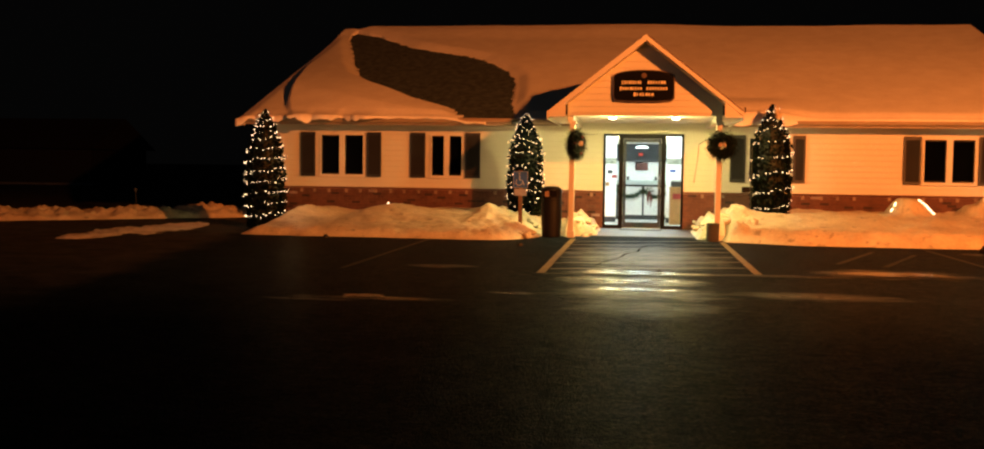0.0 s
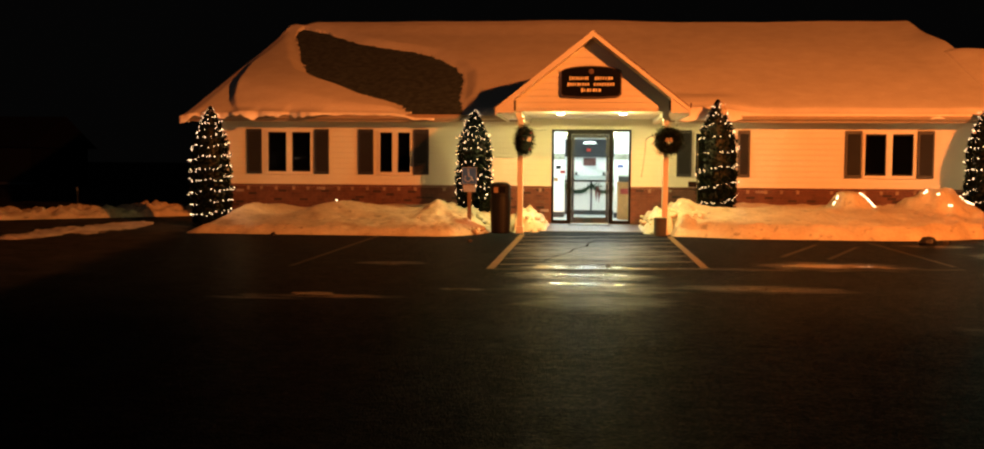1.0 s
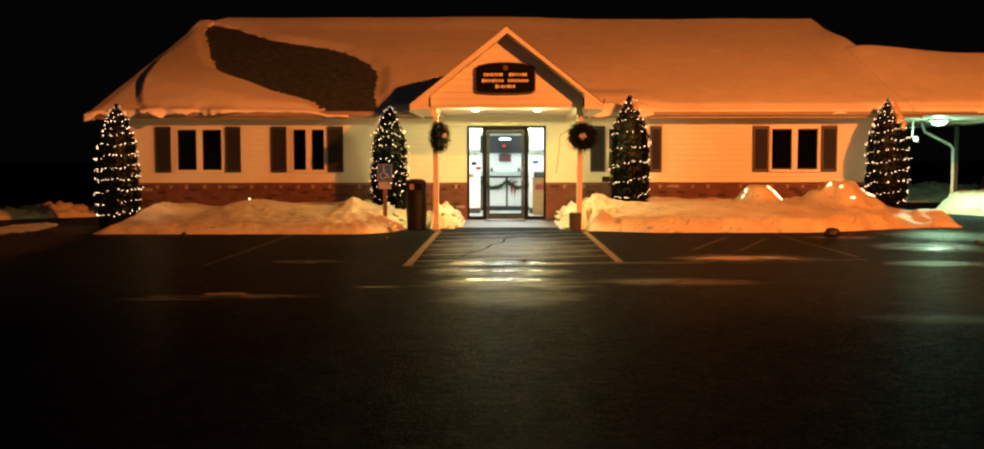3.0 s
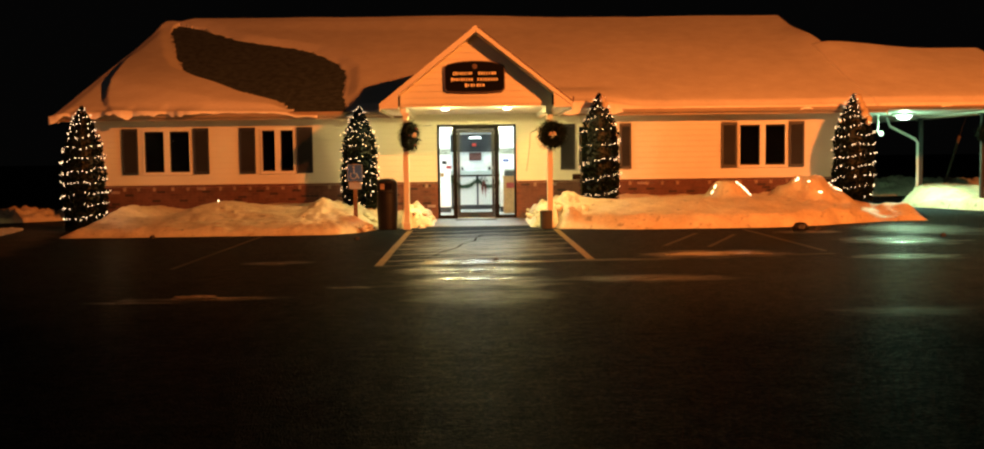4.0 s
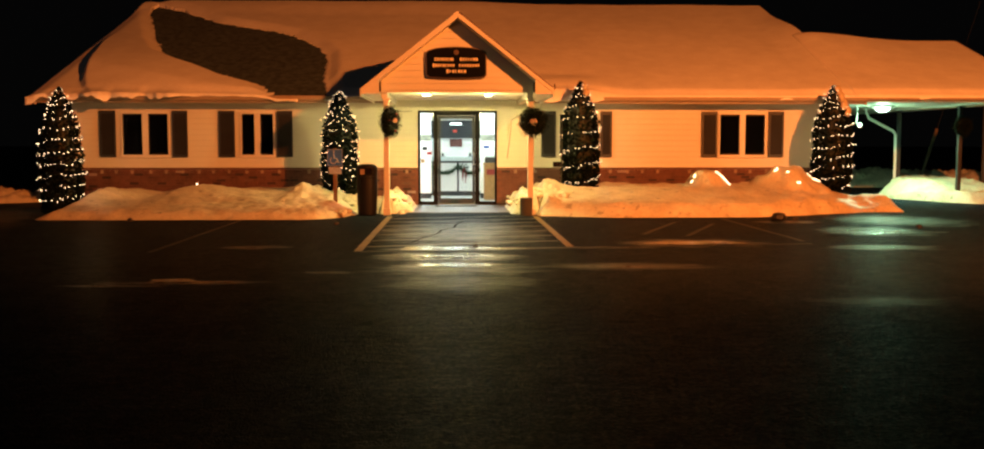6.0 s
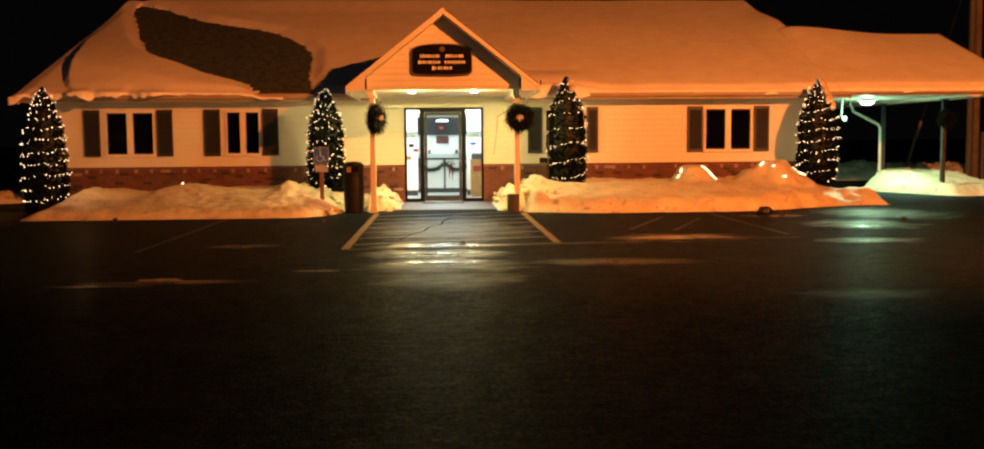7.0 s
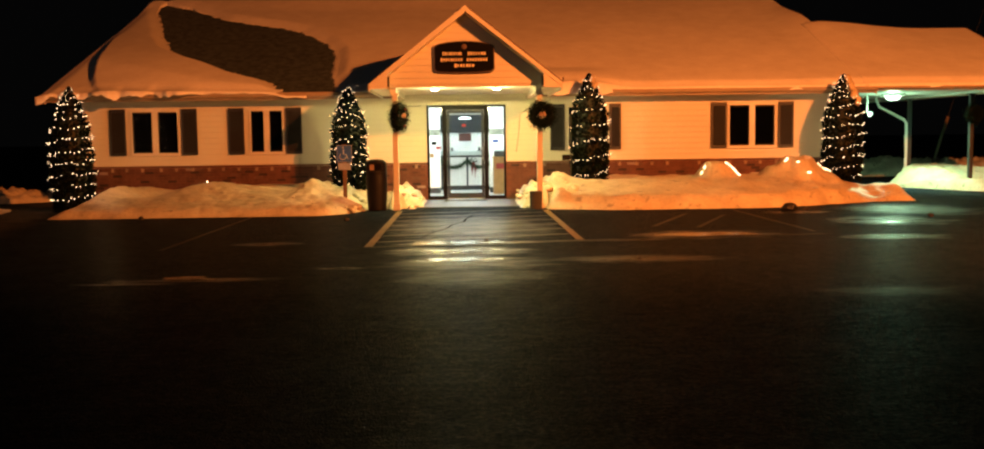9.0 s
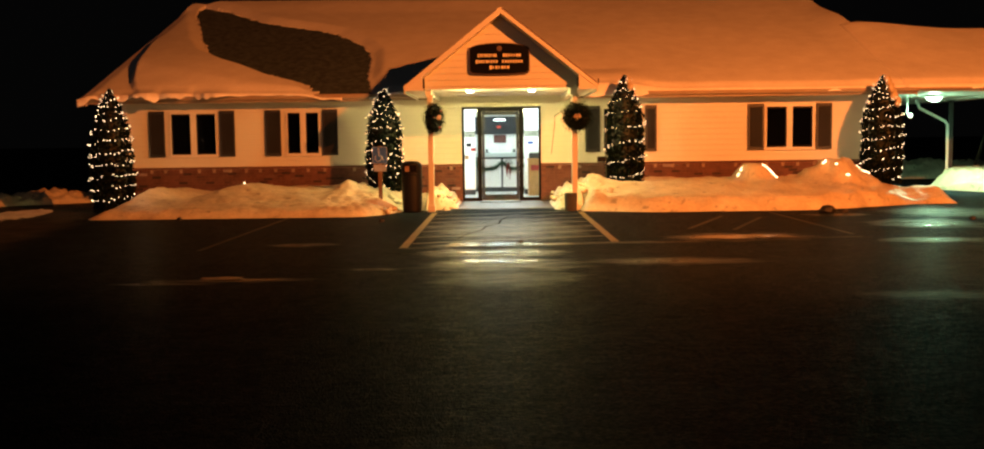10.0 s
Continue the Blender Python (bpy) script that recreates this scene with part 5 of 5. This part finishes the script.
def shrub_bulbs(root, strings):
    """Bulbs lying on the snow; strings: x0, y0, x1, y1, number."""
    for x0, y0, x1, y1, n in strings:
        for i in range(n):
            k = (i + 0.5) / n
            x, y = x0 + (x1 - x0) * k + rng.gauss(0, 0.006), y0 + (y1 - y0) * k + rng.gauss(0, 0.01)
            hits = [tree.ray_cast(Vector((x, y, 3.0)), Vector((0, 0, -1)))[0] for tree in bank_trees]
            hits = sorted((h for h in hits if h), key=lambda h: h.z)
            if hits:
                hit = hits[-1]
                s = rng.uniform(0.8, 1.25)
                part("bulb", lathe([(0.0, -0.02 * s), (0.015 * s, -0.012 * s), (0.019 * s, 0.0), (0.013 * s, 0.013 * s), (0.0, 0.02 * s)], 7, tuple(hit + Vector((0, 0, 0.008)))), SHRUB_GLOW, root)


shrub_bulbs(shrub, ((5.66, 21.84, 5.98, 21.78, 15), (5.12, 21.8, 5.27, 21.95, 5)))
shrub = thing("shrub_lights", "lit string lights half buried on a snow mound", "string lights", "shrub lights in the snow")
shrub_bulbs(shrub, ((6.98, 21.9, 7.08, 22.0, 4), (7.36, 21.50, 7.42, 21.48, 2), (7.18, 21.7, 7.24, 21.72, 2), (7.74, 22.0, 8.05, 22.0, 7)))
lone = thing("fairy_light", "single lit bulb poking out of the snow", "string lights")
part("bulb", lathe([(0.0, -0.02), (0.015, -0.012), (0.019, 0.0), (0.013, 0.013), (0.0, 0.02)], 7, (-5.48, 21.7, 0.58)), SHRUB_GLOW, lone)


def rock(name, x, y, size, seed, label):
    bm = bmesh.new()
    bmesh.ops.create_icosphere(bm, subdivisions=3, radius=size)
    for v in bm.verts:
        v.co *= 1 + 0.45 * noise.noise(v.co / size * 1.3 + Vector((seed, 0, 0))) + 0.15 * noise.noise(v.co / size * 4)
        v.co.z *= 0.75
    ob = part(name, bm, DARK_ICE, None, smooth=True)
    ob.location = (x, y, size * 0.5)
    tagged(ob, label, "ice chunk", "fallen ice chunks")


rock("ice_chunk", 6.07, 18.75, 0.13, 2, "dirty dark ice chunk lying on the asphalt")
rock("ice_chunk", 6.38, 18.7, 0.06, 5, "small dirty ice chunk lying on the asphalt")
rock("ice_chunk", -6.0, 18.85, 0.05, 7, "small dirty ice chunk lying on the asphalt")
rock("ice_chunk", 0.28, 13.95, 0.035, 4, "small dirty ice chunk lying in a puddle")
rock("ice_chunk", 7.9, 16.9, 0.05, 6, "small dirty ice chunk lying on the asphalt")
rock("ice_chunk", -2.1, 17.9, 0.05, 9, "small dirty ice chunk lying on the asphalt")

# ---- drive-through fittings ----
canopy_light = thing("canopy_light", "lit square canopy light fixed under the white ceiling", "ceiling light")
part("housing", box(CANOPY_LIGHT[0] - 0.22, CANOPY_LIGHT[0] + 0.22, CANOPY_LIGHT[1] - 0.22, CANOPY_LIGHT[1] + 0.22, 2.35, 2.409, 0.012), SIGN_WHITE, canopy_light)
part("lens", lathe([(0.0, -0.10), (0.08, -0.095), (0.15, -0.065), (0.18, -0.02), (0.18, -0.001)], 20, (*CANOPY_LIGHT, 2.35)), CANOPY_GLOW, canopy_light)
part("canopy_beam", box(12.34, 12.60, EAVE_Y + 0.02, 31.9, 2.375, 2.409), SOFFIT, building)
for cx, cy in ((12.42, 28.0), (12.52, 24.75)):
    post = part("canopy_post", box(cx - 0.05, cx + 0.05, cy - 0.05, cy + 0.05, 0.0, 2.374, 0.01), SHADED_POST, building, "canopy post coloured dark as in shade")
    part("post_flange", box(cx - 0.09, cx + 0.09, cy - 0.09, cy + 0.09, 2.35, 2.373), SHADED_POST, post)
part("downspout", tube([(11.42, 27.9, 2.40), (11.52, 27.9, 2.16), (12.22, 27.9, 1.80), (12.29, 27.9, 1.70), (12.29, 27.9, 0.2)], 0.04, 8), PAINTED_POST, building)
speaker = thing("hanging_speaker", "small round white speaker hung under the canopy", "speaker")
part("stem", tube([(10.26, 25.6, 2.41), (10.26, 25.6, 2.06)], 0.022, 8), PAINTED_POST, speaker)
part("bracket", tube([(10.26, 25.6, 2.06), (10.23, 25.57, 1.99), (10.27, 25.55, 1.95)], 0.02, 8), PAINTED_POST, speaker)
horn = part("horn", lathe([(0.03, -0.08), (0.04, -0.02), (0.066, 0.04), (0.07, 0.05), (0.058, 0.048), (0.03, 0.0), (0.0, -0.01)], 18), GALVANISED, speaker)
horn.matrix_world = pose(10.28, 25.5, 1.92, 90)
wreath((12.54, 24.64, 1.87), 0.14, 20, "dark wreath hung on the drive-through post", False)

# ---- distance ----
pole = thing("utility_pole", "tall weathered wooden utility pole", "utility pole")
part("pole_shaft", tube([(0, 0, 0), (0, 0, 4.5), (0, 0, 10.0)], [0.115, 0.108, 0.095], 14), POLE_WOOD, pole)
part("conduit", tube([(-0.245, -0.05, 0.0), (-0.245, -0.05, 8.6)], 0.10, 10), GREY_CONDUIT, pole, "grey riser conduit")
part("crossarm", box(-1.1, 1.1, -0.2, -0.09, 9.2, 9.32, 0.01), POLE_WOOD, pole)
pole.location = (17.79, 33.0, 0)
meter = thing("meter_pedestal", "grey utility pedestal beside the pole", "pedestal")
part("pedestal_body", box(-0.08, 0.08, -0.08, 0.08, 0.0, 1.6, 0.02), GREY_CONDUIT, meter)
meter.location = (18.0, 32.9, 0)
guy = thing("guy_wire", "slanting guy wire with pale guard by the pole", "guy wire")
part("guard", tube([(15.35, 33.0, 0.1), (15.92, 33.0, 1.95)], 0.05, 8), POLE_WOOD, guy)
part("wire", tube([(15.92, 33.0, 1.95), (17.6, 33.0, 7.3)], 0.005, 6), WIRE, guy)
marker = thing("marker_stake", "thin driveway marker stake standing behind the snow bank", "stake")
part("stake_rod", tube([(0, 0, 0), (0, 0, 0.62)], 0.015, 6), WIRE, marker)
part("reflector", box(-0.03, 0.03, -0.02, 0.0, 0.62, 0.72, 0.005), DIM_SNOW, marker)
marker.location = (-13.3, 25.3, 0)
house = thing("far_house", "dim dark house with snowy roof across the road", "house")
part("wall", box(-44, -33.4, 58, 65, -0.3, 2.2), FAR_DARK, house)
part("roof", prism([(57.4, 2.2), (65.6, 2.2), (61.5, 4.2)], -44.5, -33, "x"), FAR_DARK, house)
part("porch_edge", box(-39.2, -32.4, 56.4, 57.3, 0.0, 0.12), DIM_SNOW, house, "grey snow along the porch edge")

# ---- pieces: siding boards and bricks ----
def board_mesh(x0, x1, z, high, y, x2=None, x3=None):
    """A lap board whose lower edge stands proud; x2 and x3: the ends of its upper edge."""
    x2, x3 = x0 if x2 is None else x2, x1 if x3 is None else x3
    bm = bmesh.new()
    pts = [(x0, y, z), (x1, y, z), (x1, y - 0.018, z), (x0, y - 0.018, z), (x2, y, z + high), (x3, y, z + high), (x3, y - 0.004, z + high), (x2, y - 0.004, z + high)]
    vs = [bm.verts.new(p) for p in pts]
    for f in ((0, 1, 2, 3), (4, 5, 6, 7), (3, 2, 6, 7), (0, 1, 5, 4), (0, 3, 7, 4), (1, 2, 6, 5)):
        bm.faces.new([vs[i] for i in f])
    return bm


front_wall = next(o for o in building.children if o.name == "wall_front")
gable = next(o for o in building.children if o.name == "porch_gable_wall")
PITCH = 0.127
GAP = 0.012
z = BRICK_TOP + 0.035
while z < 2.36:
    high = min(PITCH - GAP, 2.372 - z)
    cuts = [LEFT]
    for h in sorted(HOLES):
        if h[3] > z + 0.01 and h[2] < z + high - 0.01:
            cuts += [h[0], h[1]]
    cuts.append(RIGHT)
    for a, b in zip(cuts[::2], cuts[1::2]):
        part("siding_board", board_mesh(a + 0.002, b - 0.002, z, high, WALL), SIDING, front_wall)
    z += PITCH
z = 2.505
while z < PZ - 0.2:
    w0, w1 = min(1.50, (PZ - 0.10 - z) / RISE), min(1.50, (PZ - 0.10 - z - PITCH) / RISE)
    if w1 > 0.04:
        part("siding_board", board_mesh(PX - w0, PX + w0, z, PITCH - GAP, GABLE_Y, PX - w1, PX + w1), SIDING, gable)
    z += PITCH
for a in (LEFT - 0.012, RIGHT - 0.09):
    part("corner_board", box(a, a + 0.10, WALL - 0.045, WALL - 0.0365, BRICK_TOP + 0.03, 2.374), TRIM, building)

brick_wall = part("brick_base", wall_with_openings(LEFT, RIGHT, 0.0, BRICK_TOP - 0.01, WALL - 0.035, WALL - 0.001, [(DX0 - 0.002, DX1 + 0.002, -0.01, 2.0)]), MORTAR, building, "red-brown brick base with scattered light bricks")
part("brick_ledge", wall_with_openings(LEFT, RIGHT, BRICK_TOP, BRICK_TOP + 0.03, WALL - 0.065, WALL - 0.001, [(DX0 - 0.002, DX1 + 0.002, 0.0, 2.0)]), MORTAR, building)
brick = None
joined = bmesh.new()
rng = random.Random(8)
row = 0
zb = 0.08
while zb < BRICK_TOP - 0.05:
    x = LEFT + (0.105 if row % 2 else 0.0)
    while x < RIGHT - 0.2:
        if x + 0.2 < DX0 or x > DX1:
            proud = rng.uniform(-0.003, 0.004)
            if -3.3 < x < 3.1:
                if brick is None:
                    ob = part("brick", box(0, 0.198, -0.012, 0.02, 0, 0.058, 0.003), BRICK, brick_wall)
                    brick = ob.data
                else:
                    ob = new("brick", brick)
                    ob.parent = brick_wall
                ob.location = (x, WALL - 0.036 + proud, zb)
            else:
                box(x, x + 0.198, WALL - 0.048 + proud, WALL - 0.03, zb, zb + 0.058, bm=joined)
        x += 0.21
    row += 1
    zb += 0.0685
pale = None
x = LEFT + 0.2
while x < RIGHT - 0.2:
    if x + 0.12 < DX0 or x > DX1 + 0.02:
        if rng.random() < 0.8:
            if pale is None:
                ob = part("header_brick", box(0, 0.07, -0.014, 0.02, 0, 0.085, 0.003), PALE_BRICK, brick_wall, "pale header brick")
                pale = ob.data
            else:
                ob = new("header_brick", pale)
                ob.parent = brick_wall
            ob.location = (x + rng.uniform(-0.03, 0.03), WALL - 0.037, BRICK_TOP - 0.10)
    x += 0.37
tagged(part("far_bricks", joined, BRICK, brick_wall), kind="stuff")

# shingle courses on the bare patch
courses = bmesh.new()
y = 23.05
row = 0
while y < 31.3:
    x = -9.4 + (0.15 if row % 2 else 0)
    while x < -2.2:
        if inside(x + 0.15, y, PATCH) or to_edge(x + 0.15, y, PATCH) < 0.35:
            lift = 0.006 + rng.uniform(0, 0.006)
            if y > EAVE_Y:
                slab([(x, y, deck(y) + lift + 0.006), (x + 0.295, y, deck(y) + lift + 0.006), (x + 0.295, y + 0.20, deck(y + 0.2) + 0.004), (x, y + 0.20, deck(y + 0.2) + 0.004)], 0.004, courses)
        x += 0.305
    y += 0.14
    row += 1
tagged(part("bare_shingle", courses, SHINGLE, building, "bare dark shingles where snow has slid off"), kind="stuff")
